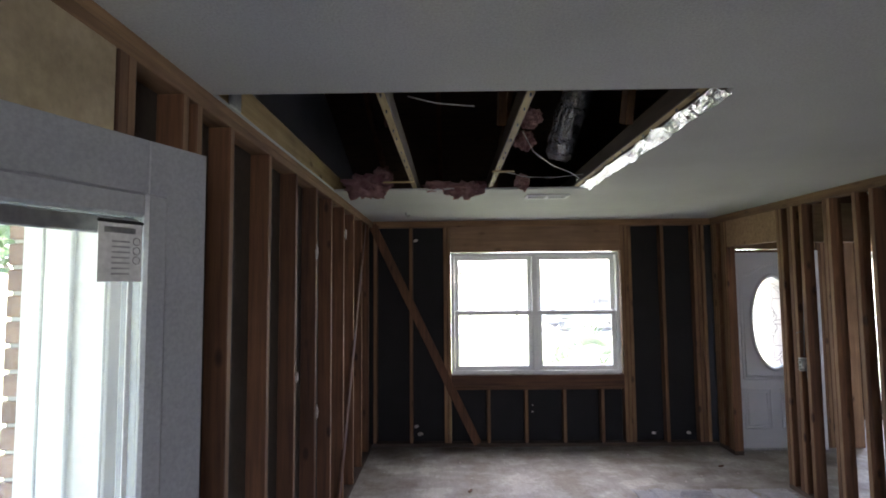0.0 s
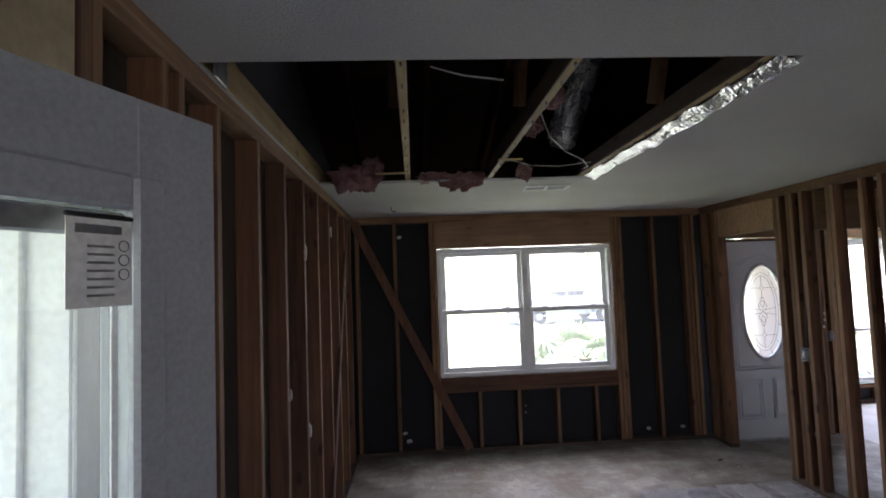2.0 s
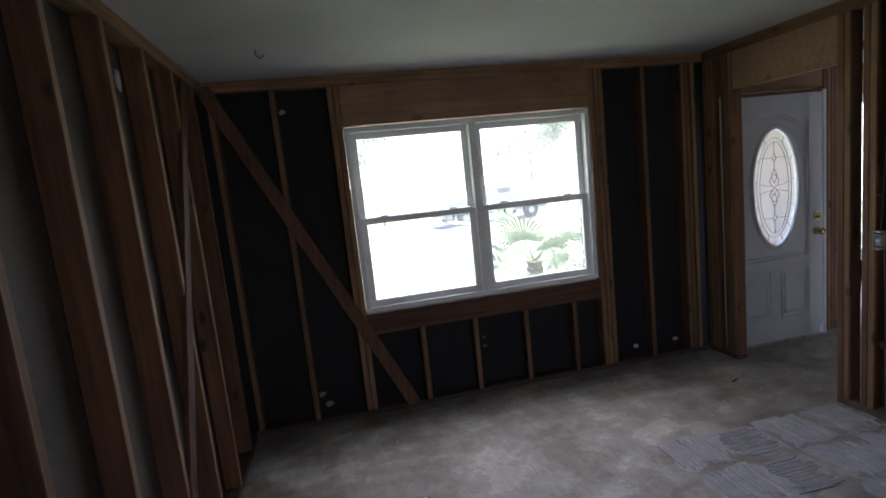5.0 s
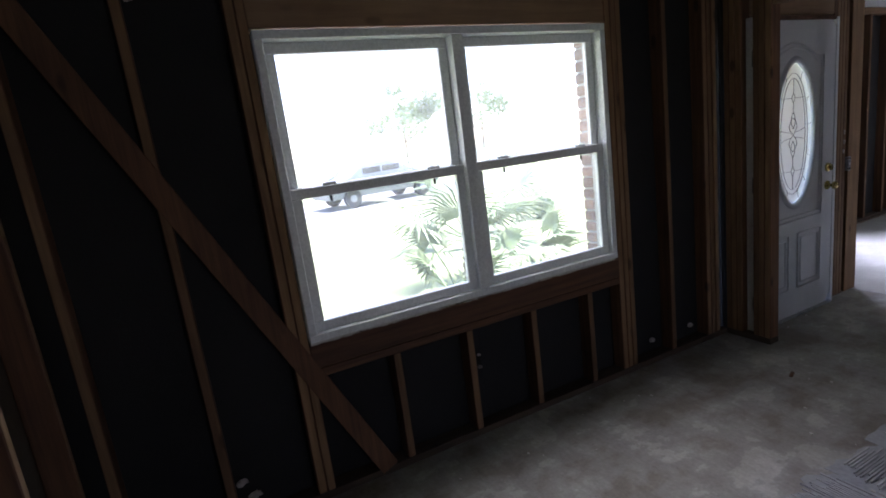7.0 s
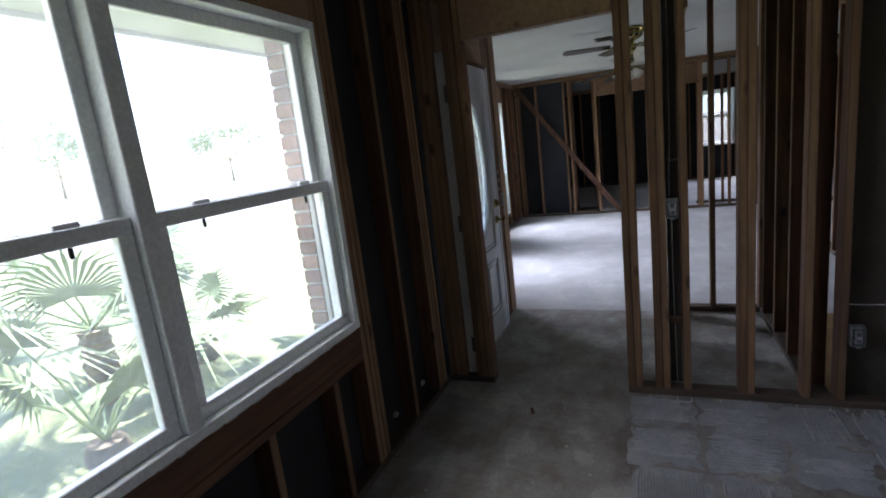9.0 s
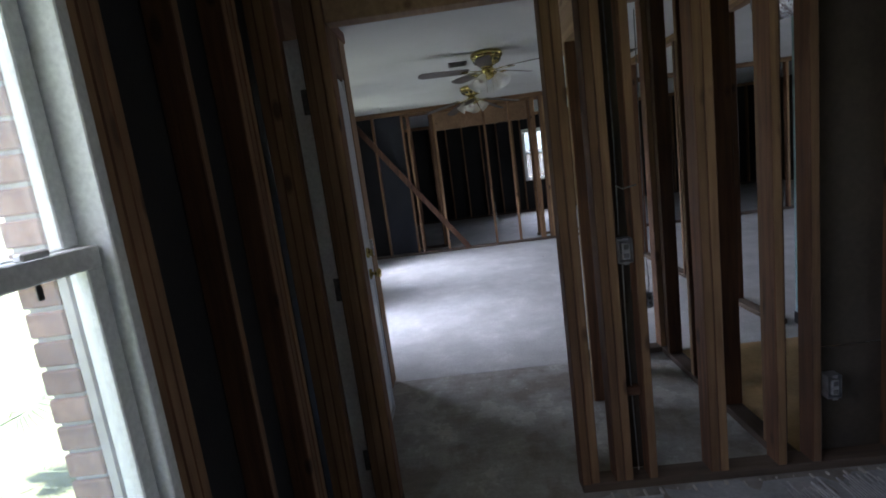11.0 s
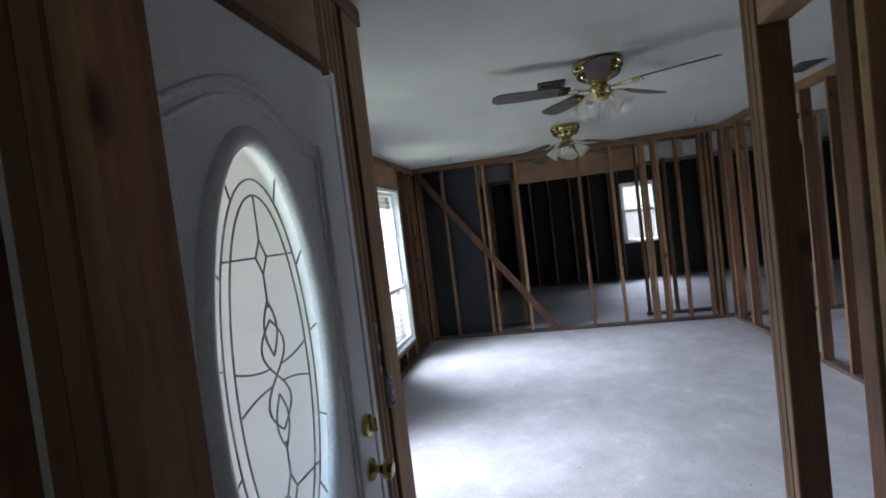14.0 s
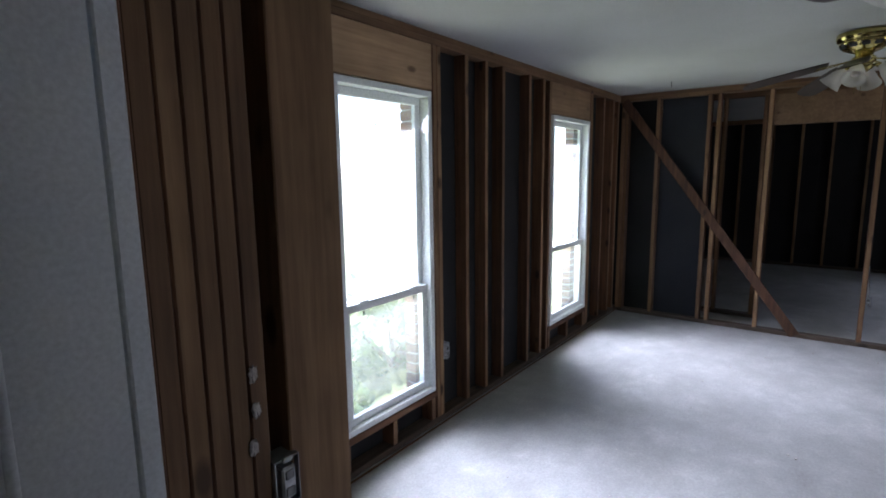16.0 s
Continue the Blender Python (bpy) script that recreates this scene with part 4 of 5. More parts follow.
# ---------------------------------------------------------------- living room: far stud wall
FX = 9.79
ww = wall("wall_far", "open stud wall with a diagonal brace")
plates_y(ww, -2.9, 6.66, FX)
studs_y(ww, (6.58, 6.62, 6.255, 5.765, 5.68, 5.24, 4.42, 4.01, 3.645, 3.605, 3.49, 3.45, 3.21, 2.93, 2.86, 2.80), FX)
studs_y(ww, [2.4 - 0.406 * i for i in range(13)], FX)
panels(ww, "sheathing_board", FELT, ((6.24, 6.75, 0, CL),), "y", FX + D + 0.002, FX + D + 0.014)
panels(ww, "sheathing_board", NAVY, ((5.78, 6.237, 0, CL),), "y", FX + D + 0.002, FX + D + 0.014)
m = Matrix.Translation((FX - 0.002, 4.90, 0.02)) @ Matrix.Rotation(radians(-36.2), 4, "X")
part("diagonal_brace", boxed(-0.016, 0.004, -0.045, 0.045, 0, 2.90, m=m), WOOD[2], ww, "let-in diagonal timber brace")
part("drywall_scrap", boxed(FX + D + 0.003, FX + D + 0.016, 3.1, 3.46, 2.12, 2.33), CEIL, ww, "leftover white plasterboard scrap")
o = outlet_box((9.80, 4.385, 0.42), 0, "white outlet box hung on a stud")
cable([(9.79, 4.40, 0.75), (9.78, 4.39, 0.6), (9.79, 4.385, 0.47)], label="dark cable down to the outlet box", mat=LEAD)

wk = wall("wall_bedroom_closet", "second stud wall with a boarded header")
plates_y(wk, 2.7, 6.66, 10.30, gaps=((3.66, 5.27),))
studs_y(wk, (6.5, 6.1, 5.7, 5.29, 5.33, 3.62, 3.25, 2.75), 10.30)
part("header_board", boxed(10.303, 10.386, 3.64, 5.27, 2.06, TOP), PLY, wk, "brown plywood header")

ws = wall("wall_side", "open stud wall along the living room")
plates_x(ws, 4.9, FX, 2.64)
studs_x(ws, (4.95, 5.5, 6.02, 6.44, 6.86, 7.30, 7.72, 8.12, 8.62, 9.16, 9.20, 9.58, 9.62, 9.74), 2.64)
outlet_box((6.30, 2.66, 0.42), 90, "outlet box hanging on a living room stud")

wd = wall("wall_bedroom", "dark far stud wall with a small window")
plates_y(wd, -2.9, 6.66, 14.15)
studs_y(wd, (6.5, 6.0, 5.55, 5.15, 4.75, 4.3, 3.9, 3.5, 3.31, 2.53, 2.1, 1.7, 1.3, 0.9, 0.5, 0.1, -0.4, -0.8, -1.3, -1.7, -2.2, -2.6), 14.15)
panels(wd, "sheathing_board", FELT, ((4.9, 6.75, 0, CL), (3.29, 4.9, 0, CL), (1.3, 2.55, 0, CL), (0, 1.3, 0, CL), (-2.9, 0.0, 0, CL), (2.55, 3.29, 0, 0.76), (2.55, 3.29, 2.04, CL)), "y", 14.245, 14.26)
w4 = double_hung("window_4", "small white double-hung window, shut", -0.37, 0.37, 0.77, 2.03, 1.45, 0.0, ((-0.335, 0.335),))
w4.matrix_basis = pose(14.15, 2.92, 0, 0, 0, -90)
wn4 = wall("wall_bedroom_front", "dark stripped front wall of the far room")
plates_x(wn4, 9.88, 14.15, FY)
studs_x(wn4, (10.2, 10.6, 11.0, 11.4, 11.8, 12.2, 12.6, 13.0, 13.4, 13.8, 14.1), FY)
panels(wn4, "sheathing_board", FELT, ((9.9, 11.1, 0, CL), (11.1, 12.3, 0, CL), (12.3, 14.26, 0, CL)), "x", FY + D + 0.002, FY + D + 0.016)

# back of the house, with its window openings
wk2 = wall("wall_back", "stripped rear wall with two window openings")
panels(wk2, "sheathing_board", PANEL, ((-0.66, 1.1, 0, CL), (1.1, 2.1, 0, 0.9), (1.1, 2.1, 2.05, CL), (2.1, 6.6, 0, CL), (6.6, 8.0, 0, 0.8), (6.6, 8.0, 2.05, CL), (8.0, 14.3, 0, CL)), "x", -2.92, -2.90, bevel=0)
studs_x(wk2, [-0.4 + 0.6 * i for i in range(25) if not (0.5 < -0.4 + 0.6 * i < 2.7 or 6.0 < -0.4 + 0.6 * i < 8.6)], -2.89)


# ---------------------------------------------------------------- ceiling fans
def fan(at, rz, droop=0.0):
    f = thing("ceiling_fan", "brass ceiling fan with dark blades and clear glass shades", "ceiling fan", at=at, rz=rz, group="living room ceiling fans")
    bm = bmesh.new()
    add_lathe(bm, [(0.130, 0.0), (0.144, -0.006), (0.147, -0.030), (0.140, -0.050), (0.132, -0.056)], 32)
    part("canopy", bm, BRASS, f, smooth=True)
    bm = bmesh.new()
    add_lathe(bm, [(0.132, -0.056), (0.128, -0.070), (0.104, -0.100), (0.070, -0.116), (0.050, -0.122)], 32)
    mo = part("motor_housing", bm, BRASS, f, smooth=True)
    for i in range(12):
        m = Matrix.Rotation(i * math.pi / 6, 4, "Z") @ Matrix.Translation((0.118, 0, -0.083)) @ Matrix.Rotation(radians(38), 4, "Y")
        part("vent_slot", boxed(-0.004, 0.004, -0.020, 0.020, -0.013, 0.013, bevel=0.003, m=m), BLACK, mo)
    bm = bmesh.new()
    add_lathe(bm, [(0.050, -0.122), (0.044, -0.140), (0.060, -0.150), (0.062, -0.172), (0.046, -0.182), (0.052, -0.195), (0.048, -0.215), (0.028, -0.232), (0.012, -0.240)], 22)
    part("light_fitter", bm, BRASS, f, smooth=True)
    for i in range(5):
        a = Matrix.Rotation(2 * math.pi * i / 5, 4, "Z") @ Matrix.Translation((0.05, 0, -0.160)) @ Matrix.Rotation(radians(droop), 4, "Y") @ Matrix.Translation((-0.05, 0, 0.160))
        bm = bmesh.new()
        add_box(bm, 0.05, 0.13, -0.011, 0.011, -0.166, -0.158, bevel=0.002, m=a)
        for q in (1, -1):
            add_box(bm, 0.12, 0.20, -0.007, 0.007, -0.165, -0.160, bevel=0.002, m=a @ Matrix.Translation((0, q * 0.016, 0)) @ Matrix.Rotation(radians(q * 9), 4, "Z"))
        add_box(bm, 0.19, 0.245, -0.042, 0.042, -0.164, -0.159, bevel=0.002, m=a)
        iron = part("blade_iron", bm, BRASS, f)
        bm = bmesh.new()
        m = a @ Matrix.Translation((0, 0, -0.152)) @ Matrix.Rotation(radians(11), 4, "X")
        out = [(0.18, -0.048), (0.22, -0.055), (0.50, -0.066), (0.60, -0.062), (0.635, -0.035), (0.642, 0.0)]
        loop = out + [(x, -y) for x, y in reversed(out[:-1])]
        up, dn = [bm.verts.new(m @ Vector((x, y, 0.003))) for x, y in loop], [bm.verts.new(m @ Vector((x, y, -0.003))) for x, y in loop]
        bm.faces.new(up)
        bm.faces.new(dn)
        for k in range(len(loop)):
            bm.faces.new((up[k], up[(k + 1) % len(loop)], dn[(k + 1) % len(loop)], dn[k]))
        part("blade", bm, BLADE, f, "dark brown blade")
        for u in (0.205, 0.232):
            bm = bmesh.new()
            add_lathe(bm, [(0.006, -0.170), (0.007, -0.167), (0.006, -0.163)], 8, a @ Matrix.Translation((u, 0, 0)))
            part("screw", bm, BRASS, iron)
    for i in range(4):
        a = Matrix.Rotation(math.pi / 4 + math.pi * i / 2, 4, "Z")
        bm = bmesh.new()
        add_tube(bm, [a @ Vector(p) for p in ((0.04, 0, -0.205), (0.075, 0, -0.198), (0.092, 0, -0.212))], 0.009, 8)
        part("arm", bm, BRASS, f, smooth=True)
        m = a @ Matrix.Translation((0.088, 0, -0.205)) @ Matrix.Rotation(radians(-42), 4, "Y")
        bm = bmesh.new()
        add_lathe(bm, [(0.018, 0.0), (0.026, -0.012), (0.042, -0.05), (0.050, -0.085), (0.064, -0.118), (0.061, -0.118), (0.046, -0.083), (0.038, -0.05), (0.022, -0.014), (0.012, -0.003)], 20, m)
        sh = part("shade", bm, SHADEGLASS, f, "ribbed clear glass shade", smooth=True)
        sh.visible_shadow = False
        bm = bmesh.new()
        add_lathe(bm, [(0.008, -0.01), (0.012, -0.03), (0.024, -0.06), (0.022, -0.078), (0.008, -0.088)], 12, m)
        part("bulb", bm, RAG, f, smooth=True)
    for q in (0.03, -0.03):
        part("pull_chain", tube([(q, 0.02, -0.225), (q, 0.021, -0.30), (q, 0.02, -0.36)], 0.0012, 4), BRASS, f)
    return f


fan((6.02, 4.55, CL), 100)
fan((8.10, 4.64, CL), 30, 13)
solid("ceiling_hook", tube([(-0.02, 4.95, CL), (-0.02, 4.95, CL - 0.03), (0.0, 4.95, CL - 0.045), (0.02, 4.95, CL - 0.03)], 0.004), LEAD, "dark screw hook in the ceiling", "hook")
for x, y in ((8.9, 3.2), (9.2, 6.0)):
    solid("ceiling_hook", tube([(x, y, CL), (x, y, CL - 0.03), (x + 0.02, y, CL - 0.045)], 0.004), LEAD, "dark screw hook in the ceiling", "hook")

# ---------------------------------------------------------------- marks and litter on the slab
def mortar_bed(cells, tile=0.318):
    """Thin ragged mortar squares left by lifted floor tiles, with combed ridges."""
    verts, faces, ridged = [], [], []

    def prism(loop, z0, z1):
        k, n = len(verts), len(loop)
        verts.extend((x, y, z0) for x, y in loop)
        verts.extend((x, y, z1) for x, y in loop)
        faces.append(tuple(range(k + n, k + 2 * n)))
        faces.extend((k + i, k + (i + 1) % n, k + n + (i + 1) % n, k + n + i) for i in range(n))

    for cx, cy in cells:
        half = tile / 2 - 0.002
        cx, cy = cx + rnd.uniform(-0.015, 0.015), cy + rnd.uniform(-0.015, 0.015)
        loop = []
        for side in range(4):
            for i in range(7):
                u = -half + 2 * half * i / 7
                w = half * max(0.45, 1.06 - 0.9 * max(0.0, noise.noise(Vector((cx * 7 + u * 11, cy * 7 + side, 0.3))) + 0.05))
                x, y = ((u, -w), (w, u), (-u, w), (-w, -u))[side]
                loop.append((cx + x, cy + y))
        prism(loop, -0.002, rnd.uniform(0.001, 0.0026))
        along = rnd.random() < 0.55
        r0, r1 = sorted((rnd.uniform(-1, 1), rnd.uniform(-1, 1)))
        if r1 - r0 < 0.6:
            r0, r1 = -0.85, 0.85
        first = len(faces)
        for i in range(int((r1 - r0) * half / 0.0125)):
            o = r0 * half + 0.0125 * i
            e0, e1 = -half * rnd.uniform(0.45, 0.95), half * rnd.uniform(0.4, 0.95)
            q = [(e0, o), (e1, o + rnd.uniform(-0.002, 0.002)), (e1, o + 0.006), (e0, o + 0.006)]
            prism([(cx + (x if along else y), cy + (y if along else x)) for x, y in q], 0.0, rnd.uniform(0.007, 0.012))
        ridged.extend(range(first, len(faces)))
    me = bpy.data.meshes.new("tile_mortar")
    me.from_pydata(verts, [], faces)
    me.materials.append(THINSET)
    me.materials.append(RIDGE)
    for i in ridged:
        me.polygons[i].material_index = 1
    return tagged(new("tile_mortar", me), "ragged squares of combed old tile mortar on the slab", "mortar", "", "stuff")


bed = [(3.05 - 0.325 * i, 4.37 - 0.325 * j) for i in range(5) for j in range(15)]
mortar_bed([(x, y) for x, y in bed if x > 1.9 + 0.5 * noise.noise(Vector((0.3, y * 1.7, 2.0))) and rnd.random() < 0.8])
bm = bmesh.new()
for i in range(260):
    x, y = (rnd.uniform(-0.4, 3.2), rnd.uniform(0.5, 5.6)) if i < 150 else (rnd.uniform(3.3, 9.6), rnd.uniform(2.8, 6.5))
    s = rnd.uniform(0.002, 0.008)
    m = Matrix.Translation((x, y, s * 0.4)) @ Matrix.Rotation(rnd.uniform(0, 6), 4, "Z")
    add_box(bm, -s, s, -s * 0.7, s * 0.7, -s * 0.4, s * 0.4, m=m)
for y in [0.3 + 0.07 * i for i in range(60)]:
    s = rnd.uniform(0.004, 0.012)
    add_box(bm, PX - 0.03 - s + rnd.uniform(-0.03, 0.02), PX - 0.03 + s, y, y + s, 0, s)
solid("floor_grit", bm, DEBRIS, "scattered grit and plaster crumbs", "grit", "stuff")
for x, y, a in ((2.935, 5.056, 20), (0.55, 4.5, 70), (0.2, 3.9, 110), (1.9, 3.0, 40), (2.7, 3.45, 10), (2.95, 3.3, 60)):
    m = Matrix.Translation((x, y, 0.006)) @ Matrix.Rotation(radians(a), 4, "Z")
    solid("wood_chip", boxed(-0.028, 0.028, -0.009, 0.009, -0.006, 0.006, m=m), WOOD[0], "dark wood chip on the slab", "wood chip", group="wood chips on the floor")
lumber(wf, "sill_trim", 4.66, 9.8, 6.63, 6.645, 0.0, 0.006)

# ---------------------------------------------------------------- outside
bm = bmesh.new()
add_box(bm, -400, 400, -400, 400, -0.42, -0.22)
solid("ground", bm, GRASS, "sunlit mown lawn reaching far off", "ground", "structure")
solid("road", boxed(-60, 80, 19, 25, -0.24, -0.205, bevel=0), ROAD, "pale sunlit street", "road", "structure")
solid("porch", boxed(2.6, 4.62, 5.70, 7.2, -0.2, -0.02, bevel=0.01), PAVE, "concrete porch slab by the front door", "porch", "structure")
solid("patio", boxed(-4.5, -0.72, -2, 4.5, -0.23, -0.18, bevel=0.01), ROAD, "grey concrete side patio", "patio", "structure")
for b in ((-0.66, 0.40, 5.78, 5.80), (2.23, 3.28, 5.78, 5.80)):
    solid("brick_backing", boxed(*b, -0.2, CL - 0.01, bevel=0), MORTAR, "mortar behind the brick veneer", "wall", "structure")

brick_me = mesh_of("brick", boxed(-0.098, 0.098, -0.045, 0.045, -0.0285, 0.0285, bevel=0.004), BRICK)


half_me = mesh_of("half_brick", boxed(-0.047, 0.047, -0.045, 0.045, -0.0285, 0.0285, bevel=0.004), BRICK)


def veneer(name, x0, x1, y, z0, z1, across=False):
    """Running-bond bricks with recessed joints; across: the wall runs along y."""
    v = thing(name, "red brown brick veneer with pale mortar", "wall", kind="structure")
    row, z = 0, z0 + 0.0285
    while z < z1:
        x = x0 + (0.098 if row % 2 == 0 else 0.207)
        if row % 2:
            o = new("brick", half_me)
            o.parent = v
            o.matrix_basis = pose(y, x0 + 0.047, z, 0, 0, 90) if across else pose(x0 + 0.047, y, z)
        while x < x1:
            o = new("brick", brick_me)
            o.parent = v
            o.matrix_basis = pose(y, x, z, 0, 0, 90) if across else pose(x, y, z)
            x += 0.207
        row, z = row + 1, z + 0.068
    core = (y - 0.036, y + 0.036, x0 + 0.01, x1 + 0.05, z0, z1) if across else (x0 + 0.01, x1 + 0.05, y - 0.036, y + 0.036, z0, z1)
    part("mortar_core", boxed(*core, bevel=0), MORTAR, v)
    return v


veneer("brick_wall_window", 2.24, 2.62, 5.86, 0.5, 2.35)
veneer("brick_wall_window", -0.35, 0.30, 5.86, 0.5, 2.35)
veneer("brick_wall_front", 6.41, 7.0, 6.87, -0.1, 2.35)
veneer("brick_wall_front", 8.90, 9.4, 6.87, -0.1, 2.35)
veneer("brick_wall_porch", 5.74, 6.8, 4.56, -0.1, 2.35, True)
veneer("brick_wall_side", 1.42, 2.1, -0.72, -0.1, 2.35, True)
for b in ((4.9, 5.6, 6.79, 6.80, 2.2, CL), (6.5, 8.0, 6.79, 6.80, 2.2, CL)):
    solid("soffit_board", boxed(*b, bevel=0), WHITE, "white board under the eaves", "trim", "structure")


def palm_leaf(bm, base, yaw, lift, length, spread, blades=26):
    """A fan leaf: an arching stalk and pointed segments from its end."""
    d = Vector((math.cos(yaw) * math.cos(lift), math.sin(yaw) * math.cos(lift), math.sin(lift)))
    tip = base + d * length + Vector((0, 0, -0.12 * length))
    add_tube(bm, [base, base + d * length * 0.5 + Vector((0, 0, 0.03)), tip], [0.014, 0.010, 0.007], 5)
    side = d.cross(Vector((0, 0, 1))).normalized()
    up = side.cross(d).normalized()
    for i in range(blades):
        a = radians(-115 + 230 * i / (blades - 1))
        s = spread * (0.72 + 0.28 * math.cos(a)) * rnd.uniform(0.9, 1.05)
        v = (d * math.cos(a) + side * math.sin(a)).normalized()
        w = v.cross(up).normalized() * 0.017
        p1 = tip + v * s * 0.45 + up * 0.03
        p2 = tip + v * s + Vector((0, 0, -0.22 * s))
        q = [bm.verts.new(p) for p in (tip - w * 0.3, p1 - w, p2, p1 + w, tip + w * 0.3, p1 + up * 0.008)]
        bm.faces.new((q[0], q[1], q[5]))
        bm.faces.new((q[1], q[2], q[5]))
        bm.faces.new((q[5], q[2], q[3]))
        bm.faces.new((q[0], q[5], q[4]))
        bm.faces.new((q[5], q[3], q[4]))


def fan_palm(at, trunk, leaves, spread, seed):
    rnd.seed(seed)
    p = thing("fan_palm", "green fan palm with arching pointed leaves", "palm", at=at, group="palms by the window")
    bm = bmesh.new()
    prof = []
    for i in range(14):
        z = trunk * i / 13
        prof.append((0.13 + 0.02 * (i % 2) - 0.03 * i / 13, z))
    add_lathe(bm, prof, 12)
    part("trunk", bm, BARK, p)
    for i in range(leaves):
        bm = bmesh.new()
        palm_leaf(bm, Vector((0, 0, trunk)), i * 2.4 + rnd.uniform(-0.2, 0.2), radians(rnd.uniform(-15, 70)), rnd.uniform(0.5, 0.95), spread * rnd.uniform(0.8, 1.1))
        part("leaf", bm, LEAF, p)
    return p


fan_palm((2.90, 8.62, -0.22), 0.62, 14, 0.95, 3)
fan_palm((2.28, 7.75, -0.22), 0.12, 7, 0.5, 5)
fan_palm((3.72, 8.45, -0.22), 0.15, 8, 0.48, 8)
rnd.seed(11)


def leafy(name, label, at, rx, ry, rz, count, leaf, stem=0.0, category="bush"):
    """A woody plant: a forked stem and a loose crown of small leaves."""
    t = thing(name, label, category, at=at)
    bm = bmesh.new()
    top = Vector((0, 0, stem))
    add_tube(bm, [(0, 0, 0), (0.03, 0.02, stem * 0.5 + 0.05), top + Vector((0, 0, rz * 0.6))], [0.05 + stem * 0.05, 0.04 + stem * 0.035, 0.02], 8)
    for i in range(6):
        a = i * 1.05
        add_tube(bm, [top * 0.8, top + Vector((rx * 0.3 * math.cos(a), ry * 0.3 * math.sin(a), rz * 0.4)), top + Vector((rx * 0.75 * math.cos(a), ry * 0.75 * math.sin(a), rz * rnd.uniform(0.5, 1.2)))], [0.03 + stem * 0.02, 0.02, 0.008], 6)
    part("trunk", bm, BARK, t)
    verts, faces = [], []
    clumps = [(rnd.uniform(-1, 1), rnd.uniform(-1, 1), rnd.uniform(0.1, 2.0), rnd.uniform(0.25, 0.5)) for _ in range(26)]
    clumps = [c for c in clumps if c[0] ** 2 + c[1] ** 2 + (c[2] - 1) ** 2 < 1.1]
    for i in range(count):
        cx, cy, cz, cr = clumps[i % len(clumps)]
        d = Vector((rnd.gauss(0, 1), rnd.gauss(0, 1), rnd.gauss(0, 1))).normalized() * cr * rnd.uniform(0.5, 1.05)
        p = Vector(((cx + d.x) * rx, (cy + d.y) * ry, stem + (cz + d.z) * rz))
        u = Vector((rnd.gauss(0, 1), rnd.gauss(0, 1), rnd.gauss(0, 1))).normalized()
        v = u.orthogonal().normalized()
        s = leaf * rnd.uniform(0.6, 1.3)
        k = len(verts)
        verts += [p - u * s, p + v * s * 0.45, p + u * s, p - v * s * 0.45]
        faces.append((k, k + 1, k + 2, k + 3))
    me = bpy.data.meshes.new("crown")
    me.from_pydata(verts, [], faces)
    me.materials.append(HEDGE)
    c = new("crown", me)
    c.parent = t
    return t


leafy("bush", "leafy green bush below the tall window", (6.2, 7.75, -0.22), 0.55, 0.4, 0.42, 2600, 0.04)
leafy("bush", "leafy green bush below the tall window", (7.4, 7.95, -0.22), 0.6, 0.45, 0.48, 2600, 0.04)
leafy("bush", "small rounded bush on the lawn", (6.6, 12.2, -0.22), 0.5, 0.5, 0.4, 1600, 0.05)
for x, y, s in ((-22, 62, 1.6), (2, 70, 1.8), (24, 60, 1.5), (42, 72, 1.9), (60, 62, 1.7), (-20, 24, 1.3), (-14, 8, 1.0)):
    leafy("tree", "broad green tree beyond the lawn", (x, y, -0.22), 3.0 * s, 3.0 * s, 2.2 * s, 2600, 0.28, 2.0 * s, "tree")

fence = thing("fence", "pale picket fence across the street", "fence")
fence.location = (6, 34, -0.22)
for i in range(70):
    part("picket", boxed(-10 + i * 0.45, -10 + i * 0.45 + 0.3, 0, 0.03, 0.05, 1.2, bevel=0.01), WHITE, fence)
for z in (0.3, 0.95):
    part("rail", boxed(-10.1, 21.4, 0.03, 0.07, z, z + 0.09), WHITE, fence)


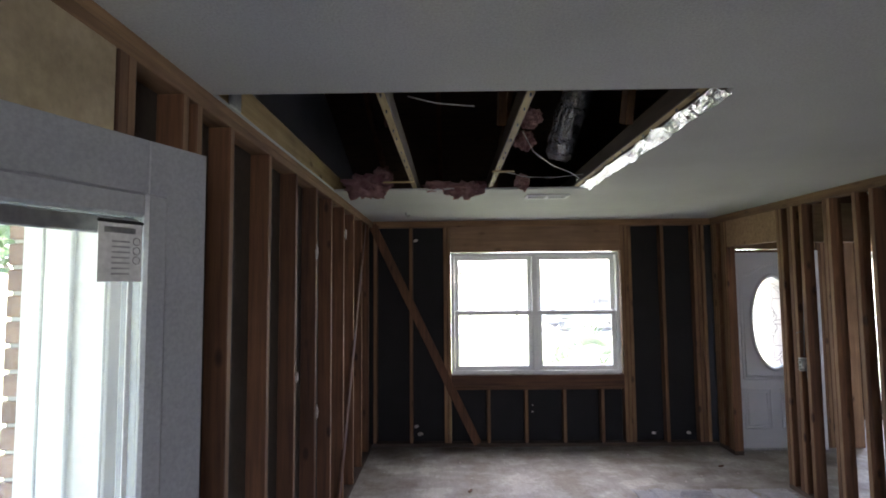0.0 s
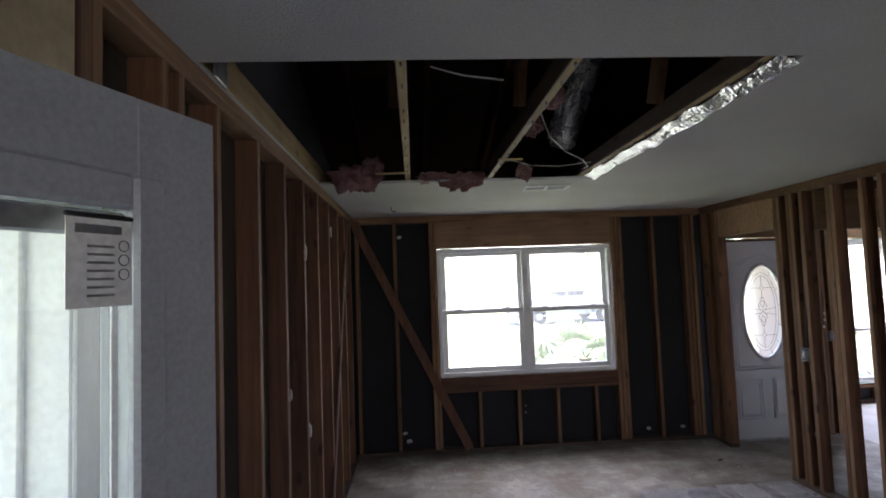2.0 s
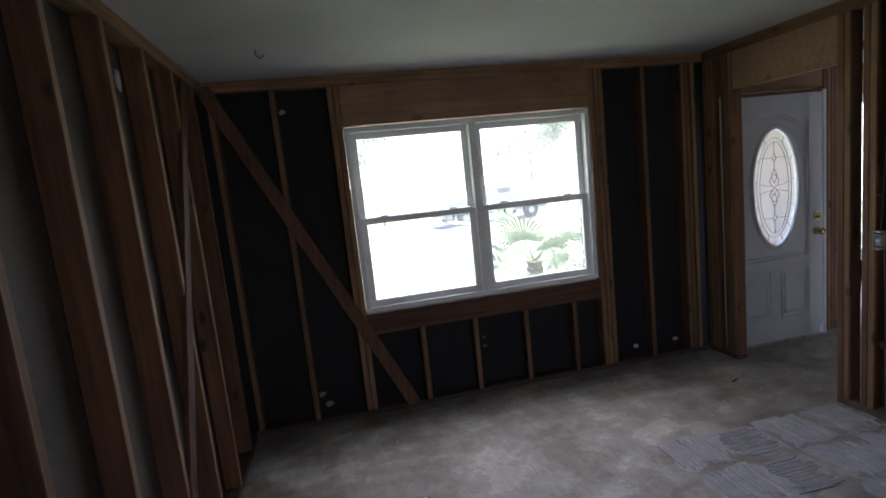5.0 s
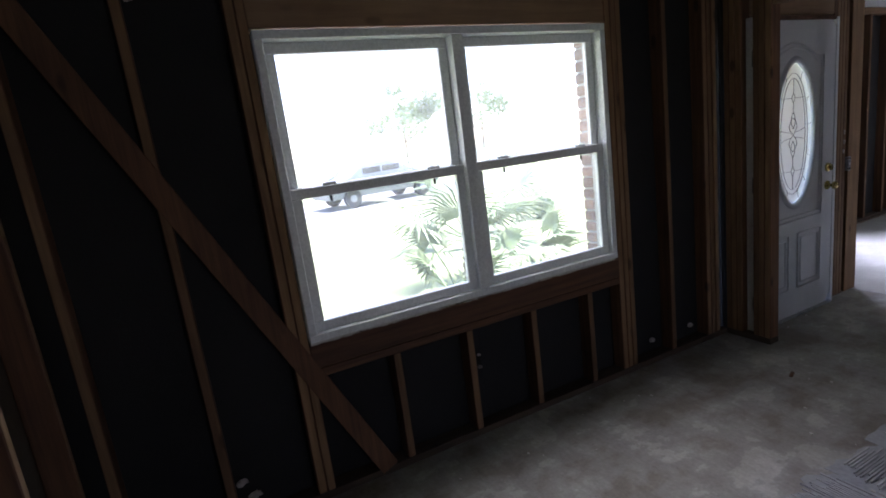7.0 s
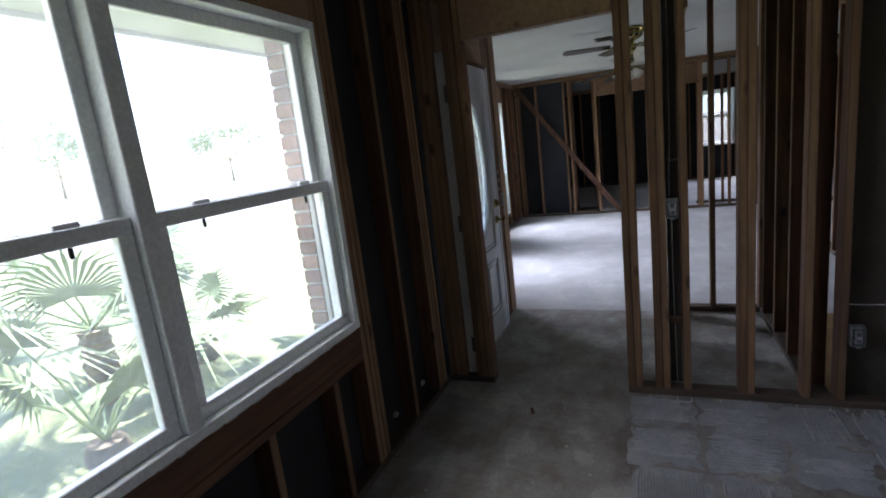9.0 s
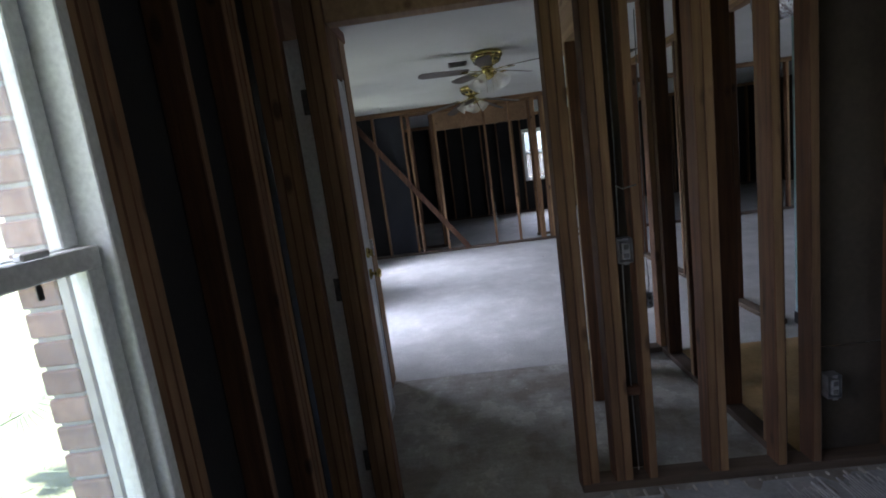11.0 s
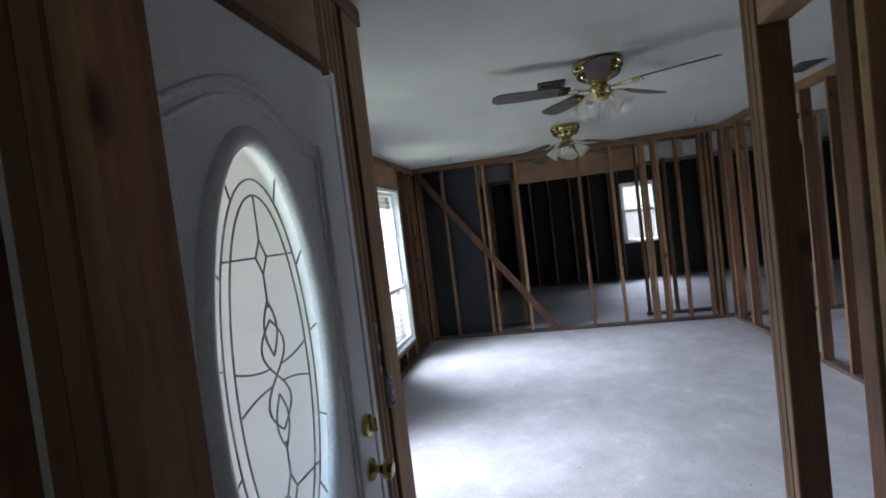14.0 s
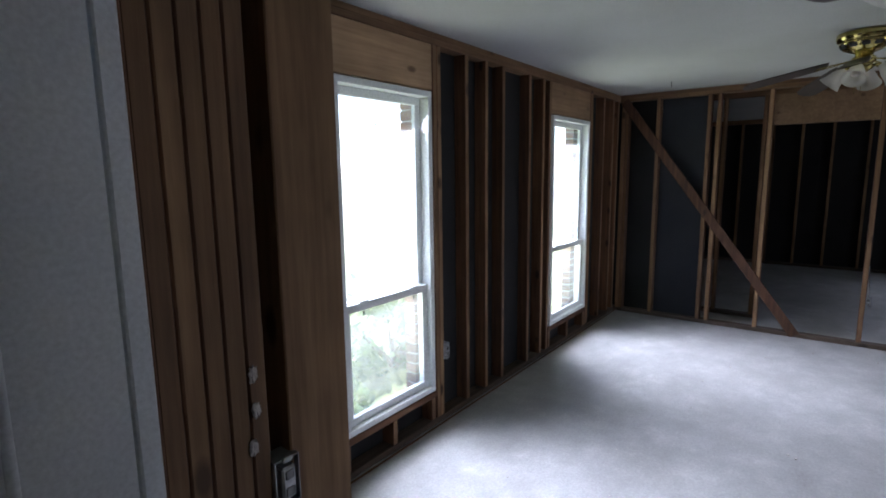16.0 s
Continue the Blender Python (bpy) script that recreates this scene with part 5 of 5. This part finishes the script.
def parked_car(at, rz):
    c = thing("parked_car", "silver saloon car parked at the street", "car", at=at, rz=rz)
    prof = [(-2.2, 0.35), (-2.25, 0.7), (-2.1, 0.9), (-1.4, 0.98), (-0.8, 1.40), (0.4, 1.45), (1.1, 1.02), (2.0, 0.86), (2.25, 0.65), (2.2, 0.35)]
    bm = bmesh.new()
    sides = []
    for y in (-0.85, 0.85):
        sides.append([bm.verts.new((x, y * (0.8 if z > 1.1 else 1.0), z)) for x, z in prof])
        bm.faces.new(sides[-1])
    k = len(prof)
    for i in range(k):
        bm.faces.new((sides[0][i], sides[0][(i + 1) % k], sides[1][(i + 1) % k], sides[1][i]))
    bmesh.ops.bevel(bm, geom=list(bm.edges), offset=0.05, segments=2, affect="EDGES")
    part("car_body", bm, CARPAINT, c)
    for s in (-1, 1):
        for x0, x1 in ((-0.85, -0.15), (-0.08, 0.62)):
            part("side_window", boxed(x0, x1, s * 0.79 - 0.02, s * 0.79 + 0.02, 1.02, 1.3, bevel=0.02), BLACK, c)
    for x in (-1.4, 1.4):
        for y in (-0.86, 0.86):
            m = Matrix.Translation((x, y, 0.32)) @ Matrix.Rotation(math.pi / 2, 4, "X")
            bm = bmesh.new()
            add_lathe(bm, [(0.2, -0.09), (0.31, -0.09), (0.32, -0.06), (0.32, 0.06), (0.31, 0.09), (0.2, 0.09)], 20, m)
            wh = part("tyre", bm, RUBBER, c)
            bm = bmesh.new()
            add_lathe(bm, [(0.2, -0.085), (0.2, 0.085), (0.06, 0.095), (0.03, 0.1)], 12, m)
            part("rim", bm, BOXMETAL, wh, "grey alloy rim")
    return c


parked_car((6.3, 21.5, -0.205), 8)

hs = thing("neighbour_house", "brick and pale siding house next door", "house", at=(22, 1.5, -0.22))
part("brick_wall", boxed(0, 8, -7, 7, 0, 1.75, bevel=0.01), BRICK, hs)
part("siding_wall", boxed(0.05, 8, -7, 7, 1.75, 2.7, bevel=0.01), SIDING, hs)
bm = bmesh.new()
vs = [bm.verts.new(p) for p in ((-0.5, -7.5, 2.65), (8.5, -7.5, 2.65), (8.5, 7.5, 2.65), (-0.5, 7.5, 2.65), (4, -7.5, 4.4), (4, 7.5, 4.4))]
for f in ((0, 1, 2, 3), (0, 4, 5, 3), (1, 2, 5, 4), (0, 1, 4), (3, 5, 2)):
    bm.faces.new([vs[i] for i in f])
part("house_roof", bm, ROOF, hs)
